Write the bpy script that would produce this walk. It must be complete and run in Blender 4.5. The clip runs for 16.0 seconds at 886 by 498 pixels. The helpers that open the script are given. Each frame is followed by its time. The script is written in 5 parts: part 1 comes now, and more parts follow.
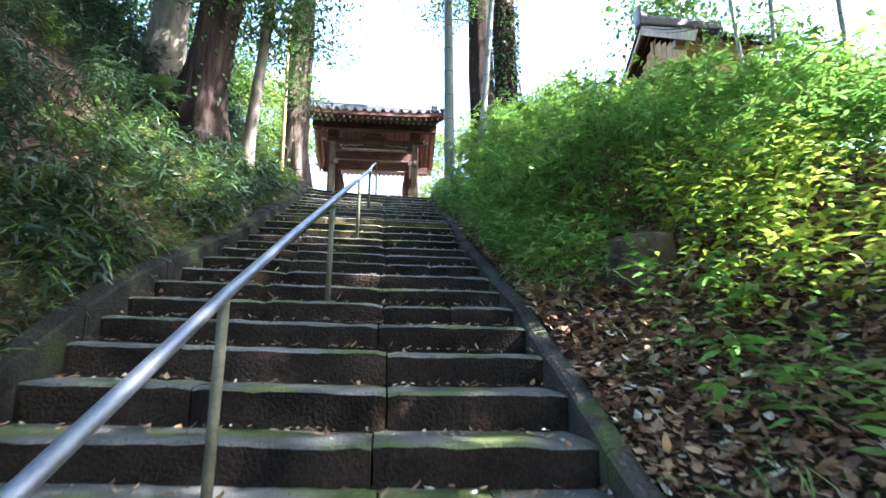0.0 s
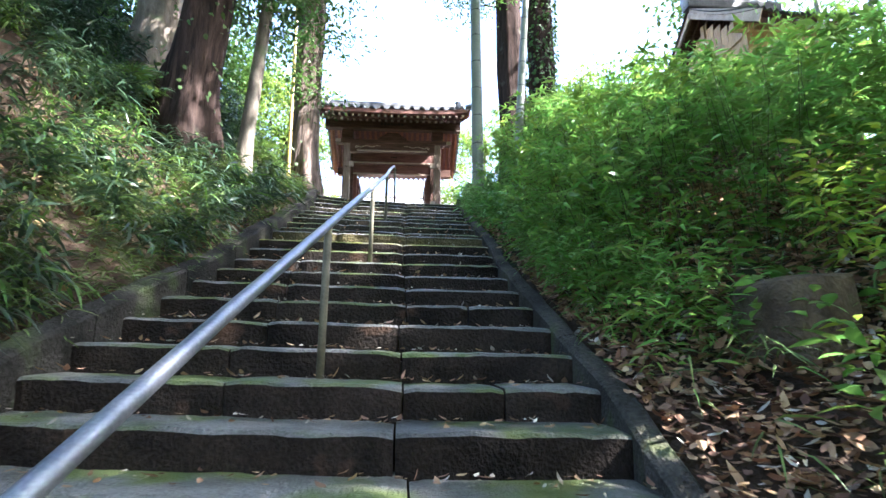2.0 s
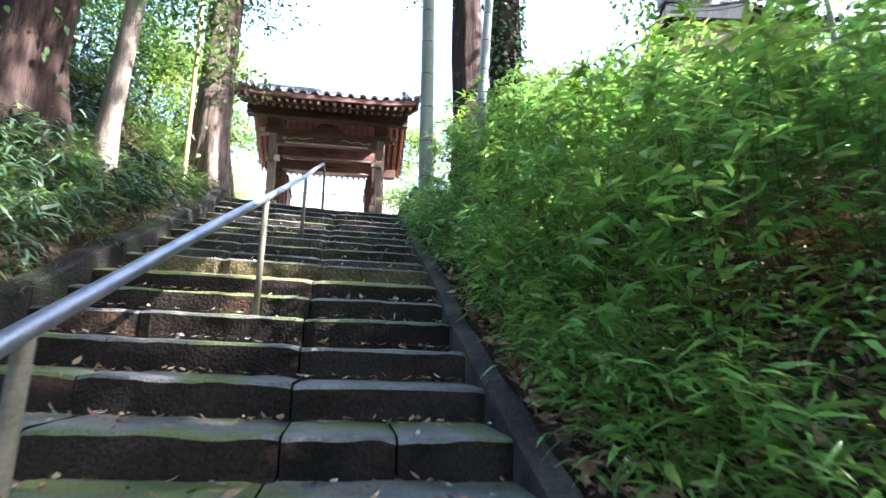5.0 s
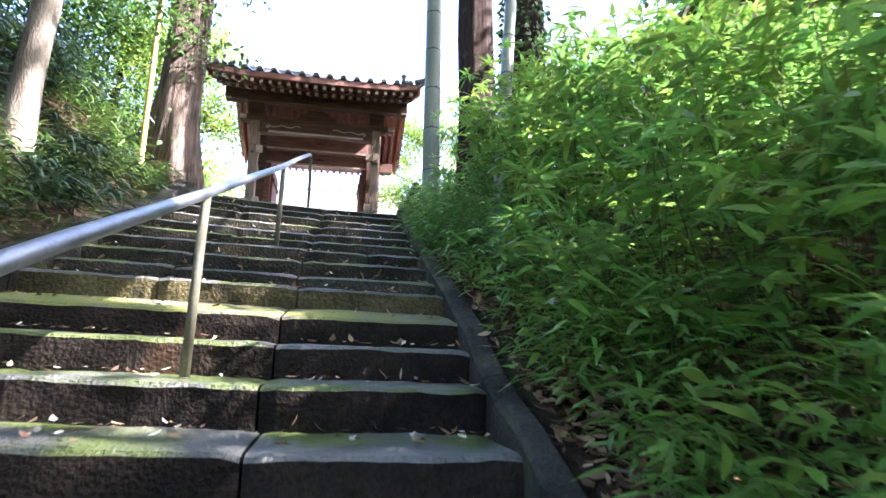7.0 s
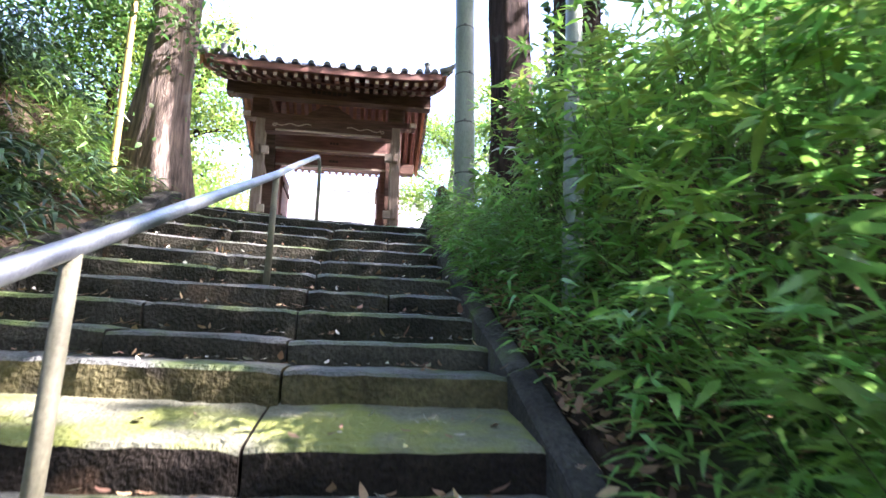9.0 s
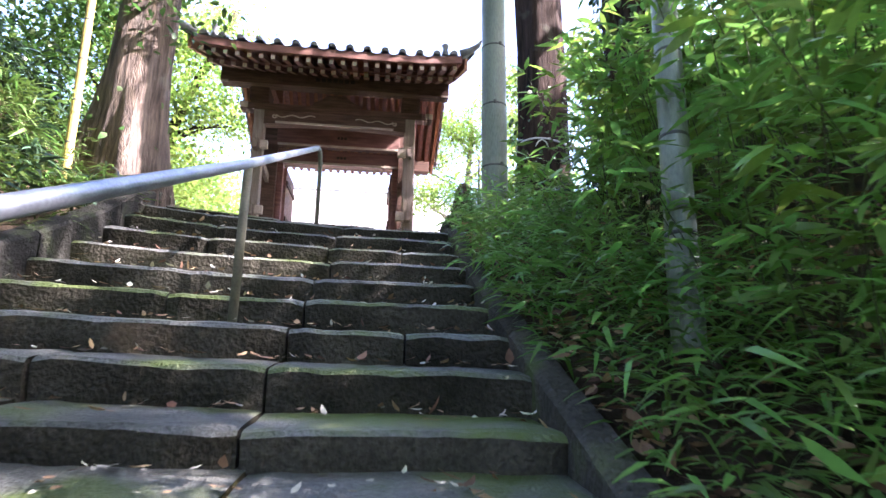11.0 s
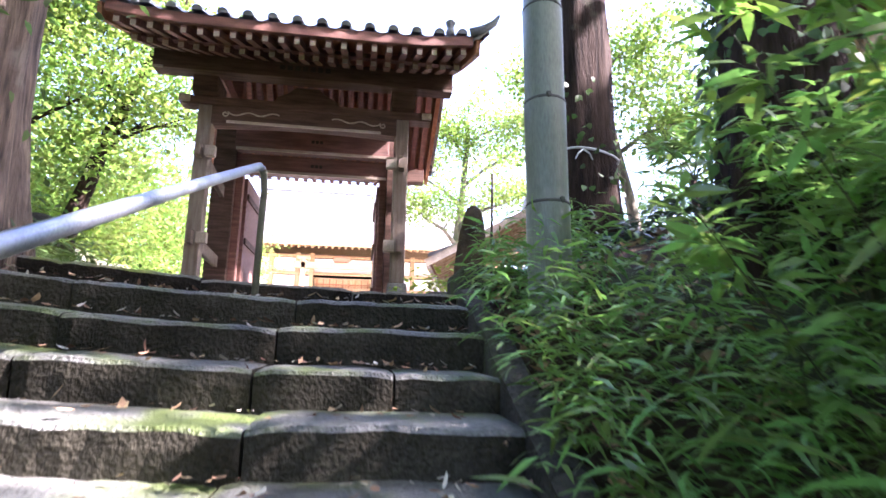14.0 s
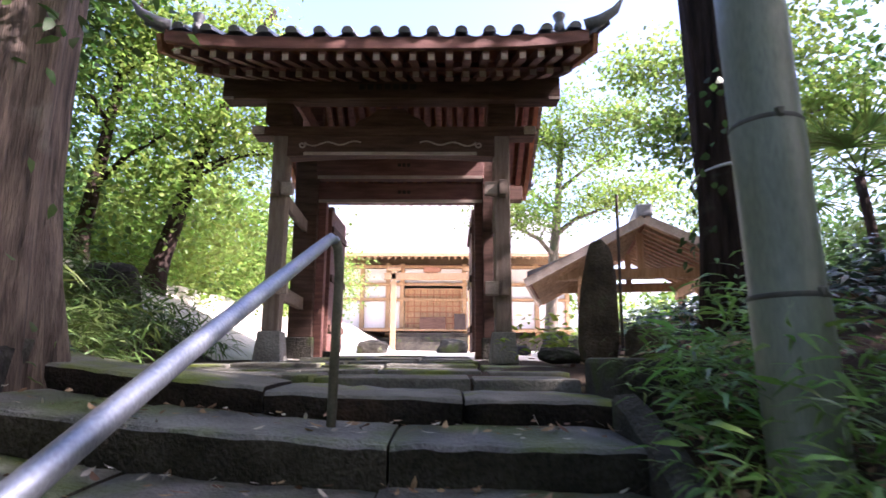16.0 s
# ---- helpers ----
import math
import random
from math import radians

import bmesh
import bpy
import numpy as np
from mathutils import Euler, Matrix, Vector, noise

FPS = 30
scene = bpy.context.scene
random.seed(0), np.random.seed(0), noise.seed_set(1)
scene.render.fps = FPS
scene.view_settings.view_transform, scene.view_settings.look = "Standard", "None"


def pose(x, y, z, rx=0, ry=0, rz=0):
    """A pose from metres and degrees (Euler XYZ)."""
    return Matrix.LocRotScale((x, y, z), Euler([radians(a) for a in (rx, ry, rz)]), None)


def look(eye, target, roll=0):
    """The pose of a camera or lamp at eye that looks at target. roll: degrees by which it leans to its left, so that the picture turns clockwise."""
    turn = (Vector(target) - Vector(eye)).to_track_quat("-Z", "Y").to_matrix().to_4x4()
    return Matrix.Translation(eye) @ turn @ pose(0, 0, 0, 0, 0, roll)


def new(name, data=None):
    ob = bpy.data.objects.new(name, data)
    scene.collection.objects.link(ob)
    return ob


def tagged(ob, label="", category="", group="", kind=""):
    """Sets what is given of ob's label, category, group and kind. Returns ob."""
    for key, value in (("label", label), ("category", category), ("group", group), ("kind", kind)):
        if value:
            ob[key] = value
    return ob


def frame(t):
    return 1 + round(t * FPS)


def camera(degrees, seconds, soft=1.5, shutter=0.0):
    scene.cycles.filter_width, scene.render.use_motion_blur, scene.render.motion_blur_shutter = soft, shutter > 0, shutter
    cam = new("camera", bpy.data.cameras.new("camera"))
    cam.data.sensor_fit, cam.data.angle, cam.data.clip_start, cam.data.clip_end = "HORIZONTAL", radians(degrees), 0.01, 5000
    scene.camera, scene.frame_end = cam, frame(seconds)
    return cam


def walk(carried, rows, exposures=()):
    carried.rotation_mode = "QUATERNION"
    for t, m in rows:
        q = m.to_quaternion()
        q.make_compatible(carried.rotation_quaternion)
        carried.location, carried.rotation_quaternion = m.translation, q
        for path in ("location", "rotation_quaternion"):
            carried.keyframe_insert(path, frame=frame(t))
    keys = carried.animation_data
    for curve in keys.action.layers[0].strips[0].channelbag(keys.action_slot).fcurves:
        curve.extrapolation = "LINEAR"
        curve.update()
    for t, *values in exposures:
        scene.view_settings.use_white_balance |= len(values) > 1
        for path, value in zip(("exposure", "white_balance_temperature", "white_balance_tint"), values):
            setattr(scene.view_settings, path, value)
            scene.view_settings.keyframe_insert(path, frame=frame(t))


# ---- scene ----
cam = camera(77.0, 16.0, shutter=0.5)
PATH = [
    (0, (0.164, -0.462, 1.384), (0.382, 1.483, 1.796), -0.0),
    (0.5, (0.187, -0.074, 1.587), (0.395, 1.871, 2.0), 0.0),
    (1, (0.146, 0.284, 1.753), (0.339, 2.231, 2.169), 0.1),
    (1.5, (0.149, 0.615, 1.852), (0.326, 2.564, 2.266), 0.1),
    (2, (0.171, 0.895, 1.919), (0.317, 2.846, 2.335), 0.1),
    (2.5, (0.225, 1.141, 1.959), (0.37, 3.091, 2.38), 0.2),
    (3, (0.292, 1.411, 2.029), (0.483, 3.357, 2.45), 0.2),
    (3.5, (0.3, 1.689, 2.089), (0.487, 3.636, 2.508), 0.3),
    (4, (0.376, 1.929, 2.264), (0.62, 3.87, 2.683), 0.3),
    (6.5, (0.445, 3.605, 2.943), (0.814, 5.53, 3.342), 1.1),
    (7, (0.463, 3.849, 3.008), (0.823, 5.775, 3.41), 1.1),
    (7.5, (0.472, 4.187, 3.172), (0.825, 6.116, 3.566), 1.1),
    (8, (0.453, 4.502, 3.324), (0.779, 6.434, 3.722), 1.1),
    (8.5, (0.501, 4.797, 3.375), (0.819, 6.731, 3.772), 1.1),
    (9, (0.498, 5.051, 3.496), (0.791, 6.99, 3.888), 1.0),
    (9.5, (0.459, 5.35, 3.651), (0.708, 7.295, 4.046), 1.1),
    (10, (0.504, 5.594, 3.69), (0.745, 7.54, 4.085), 1.1),
    (12.5, (0.544, 6.83, 4.165), (0.81, 8.774, 4.555), 0.9),
    (13, (0.558, 7.153, 4.347), (0.828, 9.097, 4.736), 1.0),
    (13.5, (0.615, 7.576, 4.437), (0.881, 9.52, 4.821), 1.0),
    (14, (0.592, 7.831, 4.6), (0.882, 9.771, 4.989), 1.0),
    (14.5, (0.519, 8.088, 4.78), (0.798, 10.031, 5.167), 1.0),
    (15, (0.513, 8.322, 4.883), (0.719, 10.273, 5.273), 0.7),
    (15.5, (0.52, 8.539, 5.086), (0.605, 10.501, 5.464), 0.4),
    (16, (0.483, 8.752, 5.194), (0.461, 10.714, 5.578), 0.3),
]
walk(cam, [(t, look(eye, target, roll)) for t, eye, target, roll in PATH], exposures=[(0.0, 3.25, 5750, 18), (4.0, 3.4, 5850, 22), (7.0, 3.4, 5900, 26), (10.0, 3.35, 5950, 29), (13.5, 3.4, 5900, 34), (14.5, 3.15, 5900, 35), (15.2, 2.75, 5950, 36), (16.0, 2.25, 6050, 36)])

# ---- light ----
SUN_DIR = Vector((0.74, -0.20, 0.70)).normalized()
world = bpy.data.worlds.new("world")
scene.world = world
world.use_nodes = True
wn = world.node_tree.nodes
sky = wn.new("ShaderNodeTexSky")
sky.sky_type, sky.sun_disc = "NISHITA", False
sky.sun_elevation = math.asin(SUN_DIR.z)
sky.sun_rotation = math.atan2(SUN_DIR.x, SUN_DIR.y)
sky.air_density, sky.dust_density, sky.ozone_density = 1.0, 2.5, 1.0
world.node_tree.links.new(sky.outputs[0], wn["Background"].inputs[0])
wn["Background"].inputs[1].default_value = 0.15
sun_data = bpy.data.lights.new("sun", "SUN")
sun_data.energy, sun_data.angle, sun_data.color = 5.0, radians(0.6), (1.0, 0.94, 0.84)
sun = new("sun", sun_data)
sun.matrix_world = look(SUN_DIR * 60, (0, 0, 0))


# ---- materials ----
def material(name, colors, scale=4.0, rough=0.8, bump=0.3, detail_scale=60.0, metal=0.0, stretch=(1, 1, 1),
             island=0.0, obj=0.0, spots=None, translucent=0.0, mid=0.5, coords="Object", spec=0.5, grain=0.45):
    """Two scales of noise between two base colours, a third colour in patches, per-piece variation."""
    m = bpy.data.materials.new(name)
    m.use_nodes = True
    nt = m.node_tree
    n, l = nt.nodes, nt.links
    bsdf = n["Principled BSDF"]
    tc = n.new("ShaderNodeTexCoord")
    if coords == "World":
        geo0 = n.new("ShaderNodeNewGeometry")
        source = geo0.outputs["Position"]
    else:
        source = tc.outputs["Object"]
    mp = n.new("ShaderNodeMapping")
    mp.inputs["Scale"].default_value = stretch
    l.new(source, mp.inputs[0])
    n1 = n.new("ShaderNodeTexNoise")
    n1.inputs["Scale"].default_value, n1.inputs["Detail"].default_value = scale, 6
    n2 = n.new("ShaderNodeTexNoise")
    n2.inputs["Scale"].default_value, n2.inputs["Detail"].default_value = detail_scale, 4
    l.new(mp.outputs[0], n1.inputs[0]), l.new(mp.outputs[0], n2.inputs[0])
    ramp = n.new("ShaderNodeValToRGB")
    ramp.color_ramp.elements[0].position, ramp.color_ramp.elements[1].position = mid - 0.18, mid + 0.18
    ramp.color_ramp.elements[0].color, ramp.color_ramp.elements[1].color = (*colors[0], 1), (*colors[1], 1)
    l.new(n1.outputs[0], ramp.inputs[0])
    out = ramp.outputs[0]
    mix = n.new("ShaderNodeMix")
    mix.data_type, mix.blend_type = "RGBA", "OVERLAY"
    mix.inputs[0].default_value = grain
    l.new(out, mix.inputs[6]), l.new(n2.outputs[0], mix.inputs[7])
    out = mix.outputs[2]
    if spots:
        n3 = n.new("ShaderNodeTexNoise")
        n3.inputs["Scale"].default_value, n3.inputs["Detail"].default_value = spots[1], 5
        l.new(source, n3.inputs[0])
        r3 = n.new("ShaderNodeValToRGB")
        r3.color_ramp.elements[0].position, r3.color_ramp.elements[1].position = spots[2], spots[2] + 0.12
        l.new(n3.outputs[0], r3.inputs[0])
        m3 = n.new("ShaderNodeMix")
        m3.data_type = "RGBA"
        m3.inputs[7].default_value = (*spots[0], 1)
        l.new(r3.outputs[0], m3.inputs[0]), l.new(out, m3.inputs[6])
        out = m3.outputs[2]
    if island or obj:
        hsv = n.new("ShaderNodeHueSaturation")
        if island:
            rnd = n.new("ShaderNodeNewGeometry").outputs["Random Per Island"]
        else:
            rnd = n.new("ShaderNodeObjectInfo").outputs["Random"]
        amount = island or obj
        mr = n.new("ShaderNodeMapRange")
        mr.inputs["To Min"].default_value, mr.inputs["To Max"].default_value = 1 - amount, 1 + amount
        l.new(rnd, mr.inputs[0]), l.new(mr.outputs[0], hsv.inputs["Value"])
        if island:
            mh = n.new("ShaderNodeMapRange")
            mh.inputs["To Min"].default_value, mh.inputs["To Max"].default_value = 0.475, 0.52
            l.new(rnd, mh.inputs[0]), l.new(mh.outputs[0], hsv.inputs["Hue"])
        l.new(out, hsv.inputs["Color"])
        out = hsv.outputs[0]
    l.new(out, bsdf.inputs["Base Color"])
    bsdf.inputs["Roughness"].default_value = rough
    bsdf.inputs["Metallic"].default_value = metal
    bsdf.inputs["Specular IOR Level"].default_value = spec
    if bump:
        b = n.new("ShaderNodeBump")
        b.inputs["Strength"].default_value, b.inputs["Distance"].default_value = bump, 0.02
        add = n.new("ShaderNodeMath")
        l.new(n1.outputs[0], add.inputs[0]), l.new(n2.outputs[0], add.inputs[1])
        l.new(add.outputs[0], b.inputs["Height"]), l.new(b.outputs[0], bsdf.inputs["Normal"])
    if translucent:
        tr = n.new("ShaderNodeBsdfTranslucent")
        l.new(out, tr.inputs[0])
        ms = n.new("ShaderNodeMixShader")
        ms.inputs[0].default_value = translucent
        l.new(bsdf.outputs[0], ms.inputs[1]), l.new(tr.outputs[0], ms.inputs[2])
        l.new(ms.outputs[0], n["Material Output"].inputs[0])
    return m


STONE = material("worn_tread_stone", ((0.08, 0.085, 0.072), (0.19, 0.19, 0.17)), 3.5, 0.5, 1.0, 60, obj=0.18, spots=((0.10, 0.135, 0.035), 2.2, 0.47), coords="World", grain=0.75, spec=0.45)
# shade on riser faces is put into these darker colours; brown spots are stain
RISER = material("shaded_stained_riser", ((0.012, 0.010, 0.008), (0.036, 0.028, 0.021)), 3.0, 0.85, 1.0, 55, obj=0.25, spots=((0.13, 0.075, 0.045), 1.9, 0.60), coords="World", grain=0.8, spec=0.12)
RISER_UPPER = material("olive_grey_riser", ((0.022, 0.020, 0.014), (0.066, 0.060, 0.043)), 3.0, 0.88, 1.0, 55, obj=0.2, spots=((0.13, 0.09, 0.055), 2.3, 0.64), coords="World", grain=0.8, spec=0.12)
STONE_MOSS = material("mossy_stone", ((0.11, 0.112, 0.075), (0.20, 0.195, 0.125)), 4.0, 0.9, 1.0, 50, obj=0.1, spots=((0.20, 0.22, 0.05), 2.5, 0.45), coords="World", grain=0.7)
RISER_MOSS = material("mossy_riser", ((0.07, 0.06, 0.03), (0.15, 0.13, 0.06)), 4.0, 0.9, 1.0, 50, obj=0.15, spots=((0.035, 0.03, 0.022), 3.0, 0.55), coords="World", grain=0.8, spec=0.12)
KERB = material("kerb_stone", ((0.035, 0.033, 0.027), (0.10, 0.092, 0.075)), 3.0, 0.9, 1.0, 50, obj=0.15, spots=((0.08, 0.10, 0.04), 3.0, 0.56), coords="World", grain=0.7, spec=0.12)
# copy of the kerb stone with the west side's shade put into its colour
KERB_SHADED = material("shaded_kerb_stone", ((0.014, 0.014, 0.012), (0.05, 0.048, 0.04)), 3.0, 0.9, 1.0, 50, obj=0.2, spots=((0.05, 0.065, 0.028), 3.0, 0.56), coords="World", grain=0.7, spec=0.12)
FOOT = material("pale_foot_stone", ((0.24, 0.22, 0.19), (0.36, 0.34, 0.30)), 4.0, 0.9, 0.7, 50, coords="World", grain=0.6)
ROCK = material("rough_rock", ((0.06, 0.045, 0.03), (0.15, 0.115, 0.075)), 5.0, 0.9, 0.9, 45, spots=((0.11, 0.13, 0.06), 4.0, 0.6), spec=0.12)
SOIL = material("leafy_soil", ((0.03, 0.022, 0.015), (0.075, 0.052, 0.034)), 5.0, 0.95, 0.9, 60, spots=((0.05, 0.08, 0.03), 0.7, 0.55), coords="World", spec=0.12)
SAND = material("courtyard_gravel", ((0.52, 0.48, 0.40), (0.66, 0.61, 0.52)), 2.0, 0.95, 0.5, 90, coords="World")
PAVING = material("paving_moss", ((0.09, 0.09, 0.07), (0.19, 0.185, 0.15)), 3.0, 0.8, 0.6, 60, obj=0.12, spots=((0.16, 0.20, 0.04), 2.0, 0.52), coords="World", spec=0.3)
STEEL = material("galvanised_steel", ((0.27, 0.29, 0.33), (0.38, 0.41, 0.45)), 8.0, 0.42, 0.05, 120, metal=0.85)
POST_STEEL = material("weathered_post", ((0.11, 0.105, 0.07), (0.18, 0.17, 0.115)), 9.0, 0.6, 0.15, 90, metal=0.1, spec=0.3)
WOOD_RED = material("red_brown_wood", ((0.15, 0.065, 0.05), (0.27, 0.125, 0.095)), 3.0, 0.7, 0.35, 40, stretch=(1, 8, 8), obj=0.12)
WOOD_DARK = material("dark_weathered_wood", ((0.085, 0.05, 0.038), (0.17, 0.10, 0.075)), 3.0, 0.75, 0.35, 40, stretch=(1, 8, 8), obj=0.12, spec=0.12)
WOOD_POST = material("grey_brown_post_wood", ((0.20, 0.14, 0.10), (0.33, 0.26, 0.20)), 3.0, 0.8, 0.45, 50, stretch=(8, 8, 1), obj=0.08)
WOOD_BOARD = material("orange_brown_boards", ((0.30, 0.12, 0.06), (0.45, 0.20, 0.10)), 3.0, 0.75, 0.3, 40, stretch=(8, 1, 8), obj=0.12)
WOOD_TAN = material("tan_wood", ((0.33, 0.20, 0.10), (0.50, 0.33, 0.18)), 3.0, 0.7, 0.3, 40, stretch=(6, 6, 1), obj=0.12)
RAFTER_END = material("pale_rafter_wood", ((0.40, 0.31, 0.24), (0.55, 0.45, 0.36)), 6.0, 0.8, 0.2, 60)
TILE = material("grey_roof_tile", ((0.16, 0.165, 0.17), (0.28, 0.285, 0.29)), 4.0, 0.5, 0.3, 50, obj=0.2, spots=((0.15, 0.16, 0.13), 3.0, 0.6))
TILE_DARK = material("dark_roof_tile", ((0.045, 0.045, 0.048), (0.10, 0.10, 0.105)), 4.0, 0.55, 0.3, 50, obj=0.2)
# roof tile lightened so the sun's glare on the hall is in its colour
TILE_SUNLIT = material("sunlit_roof_tile", ((0.38, 0.38, 0.37), (0.52, 0.52, 0.50)), 2.0, 0.6, 0.2, 40)
PLASTER = material("white_plaster", ((0.74, 0.72, 0.68), (0.82, 0.80, 0.77)), 2.0, 0.9, 0.1, 50)
PAPER = material("notice_paper", ((0.75, 0.74, 0.70), (0.82, 0.81, 0.78)), 4.0, 0.8, 0.0, 40)
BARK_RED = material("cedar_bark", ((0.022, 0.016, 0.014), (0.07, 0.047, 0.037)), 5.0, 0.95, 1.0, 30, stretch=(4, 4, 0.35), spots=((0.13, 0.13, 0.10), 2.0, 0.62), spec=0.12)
# cedar bark with sunlight put into its colour, lighter and with pale patches
BARK_SUNLIT = material("sunlit_cedar_bark", ((0.05, 0.037, 0.03), (0.22, 0.165, 0.125)), 7.0, 0.95, 1.0, 30, stretch=(4, 4, 0.35), spots=((0.25, 0.22, 0.18), 2.0, 0.6))
BARK_GREY = material("grey_bark", ((0.11, 0.09, 0.065), (0.24, 0.21, 0.16)), 6.0, 0.9, 0.6, 40, stretch=(2, 2, 0.6), spots=((0.13, 0.15, 0.08), 3.0, 0.58))
BAMBOO = material("bamboo_culm", ((0.15, 0.175, 0.12), (0.23, 0.255, 0.19)), 2.5, 0.42, 0.06, 60, stretch=(2, 2, 0.4), spots=((0.26, 0.26, 0.20), 3.0, 0.6))
BAMBOO_NODE = material("bamboo_node", ((0.035, 0.035, 0.028), (0.10, 0.10, 0.075)), 6.0, 0.6, 0.1, 60)
BAMBOO_DRY = material("dry_bamboo", ((0.42, 0.30, 0.07), (0.55, 0.42, 0.13)), 3.0, 0.5, 0.1, 60, stretch=(2, 2, 0.5))
SASA = material("sasa_leaf", ((0.12, 0.26, 0.05), (0.22, 0.40, 0.085)), 1.2, 0.36, 0.0, 30, island=0.4, translucent=0.5, coords="World")
STEM = material("grass_stem", ((0.035, 0.04, 0.018), (0.08, 0.085, 0.035)), 4.0, 0.6, 0.0, 30, coords="World", spec=0.2)
# brightened to carry sunlight on the shrub; also serves a yellow-green seedling
SASA_LIME = material("lime_leaf", ((0.30, 0.44, 0.05), (0.46, 0.58, 0.09)), 1.2, 0.45, 0.0, 30, island=0.3, translucent=0.4, coords="World")
SHOOT = material("young_shoot_leaf", ((0.17, 0.32, 0.045), (0.28, 0.44, 0.08)), 1.2, 0.4, 0.0, 30, island=0.3, translucent=0.5, coords="World")
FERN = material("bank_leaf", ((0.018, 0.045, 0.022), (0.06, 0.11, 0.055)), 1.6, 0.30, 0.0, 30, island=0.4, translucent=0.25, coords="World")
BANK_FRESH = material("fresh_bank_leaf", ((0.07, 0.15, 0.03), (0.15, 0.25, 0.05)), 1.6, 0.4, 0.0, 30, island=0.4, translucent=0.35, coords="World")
GRASS = material("grass_blade", ((0.07, 0.13, 0.025), (0.14, 0.21, 0.05)), 1.5, 0.55, 0.0, 30, island=0.35, translucent=0.3, coords="World")
CROWN = material("tree_leaf", ((0.045, 0.11, 0.025), (0.10, 0.19, 0.04)), 0.7, 0.5, 0.0, 30, island=0.4, translucent=0.35, coords="World")
CROWN_LIGHT = material("maple_leaf", ((0.13, 0.24, 0.04), (0.27, 0.37, 0.08)), 0.7, 0.5, 0.0, 30, island=0.35, translucent=0.55, coords="World")
LITTER = material("dry_leaf", ((0.20, 0.12, 0.07), (0.42, 0.28, 0.17)), 9.0, 0.85, 0.0, 30, island=0.55, coords="World", spec=0.12)
LITTER_PALE = material("pale_fallen_leaf", ((0.42, 0.38, 0.30), (0.62, 0.57, 0.46)), 9.0, 0.8, 0.0, 30, island=0.4, coords="World")
INK = material("dark_carving", ((0.035, 0.022, 0.018), (0.06, 0.04, 0.03)), 5.0, 0.8, 0.2, 40)
WHITE_TAPE = material("white_tape", ((0.68, 0.68, 0.68), (0.78, 0.78, 0.78)), 5.0, 0.6, 0.0, 40)
DARK_METAL = material("rusty_bar", ((0.07, 0.055, 0.045), (0.13, 0.10, 0.08)), 9.0, 0.7, 0.2, 60, metal=0.3)


# ---- building helpers ----
def finish(name, bm, mat, parent=None, smooth=False):
    me = bpy.data.meshes.new(name)
    bm.normal_update()
    bm.to_mesh(me)
    bm.free()
    for m in (mat if isinstance(mat, (list, tuple)) else [mat]):
        me.materials.append(m)
    if smooth:
        me.polygons.foreach_set("use_smooth", [True] * len(me.polygons))
    ob = new(name, me)
    if parent:
        ob.parent = parent
    return ob


def part(name, bm, mat, parent, label="", smooth=False):
    ob = finish(name, bm, mat, parent, smooth)
    return tagged(ob, label)


def thing(name, at, label, category, group="", kind="", rz=0.0):
    ob = new(name)
    ob.matrix_world = pose(*at, 0, 0, rz)
    return tagged(ob, label, category, group, kind)


def box(lo, hi, bevel=0.008, bm=None):
    bm = bm or bmesh.new()
    vs = bmesh.ops.create_cube(bm, size=1)["verts"]
    for v in vs:
        v.co = Vector(((lo[i] + hi[i]) / 2 + v.co[i] * (hi[i] - lo[i]) for i in range(3)))
    if bevel:
        es = list({e for v in vs for e in v.link_edges})
        bmesh.ops.bevel(bm, geom=es, offset=bevel, segments=2, affect="EDGES", profile=0.6)
    return bm


def beam(a, b, w, h, bevel=0.008, up=Vector((0, 0, 1)), bm=None):
    """A squared timber from a to b, w wide, h high."""
    a, b = Vector(a), Vector(b)
    ax = (b - a).normalized()
    side = ax.cross(up).normalized()
    top = side.cross(ax)
    bm = bm or bmesh.new()
    vs = bmesh.ops.create_cube(bm, size=1)["verts"]
    ln = (b - a).length
    for v in vs:
        c = v.co.copy()
        v.co = (a + b) / 2 + ax * c.x * ln + side * c.y * w + top * c.z * h
    if bevel:
        es = list({e for v in vs for e in v.link_edges})
        bmesh.ops.bevel(bm, geom=es, offset=bevel, segments=2, affect="EDGES", profile=0.6)
    return bm


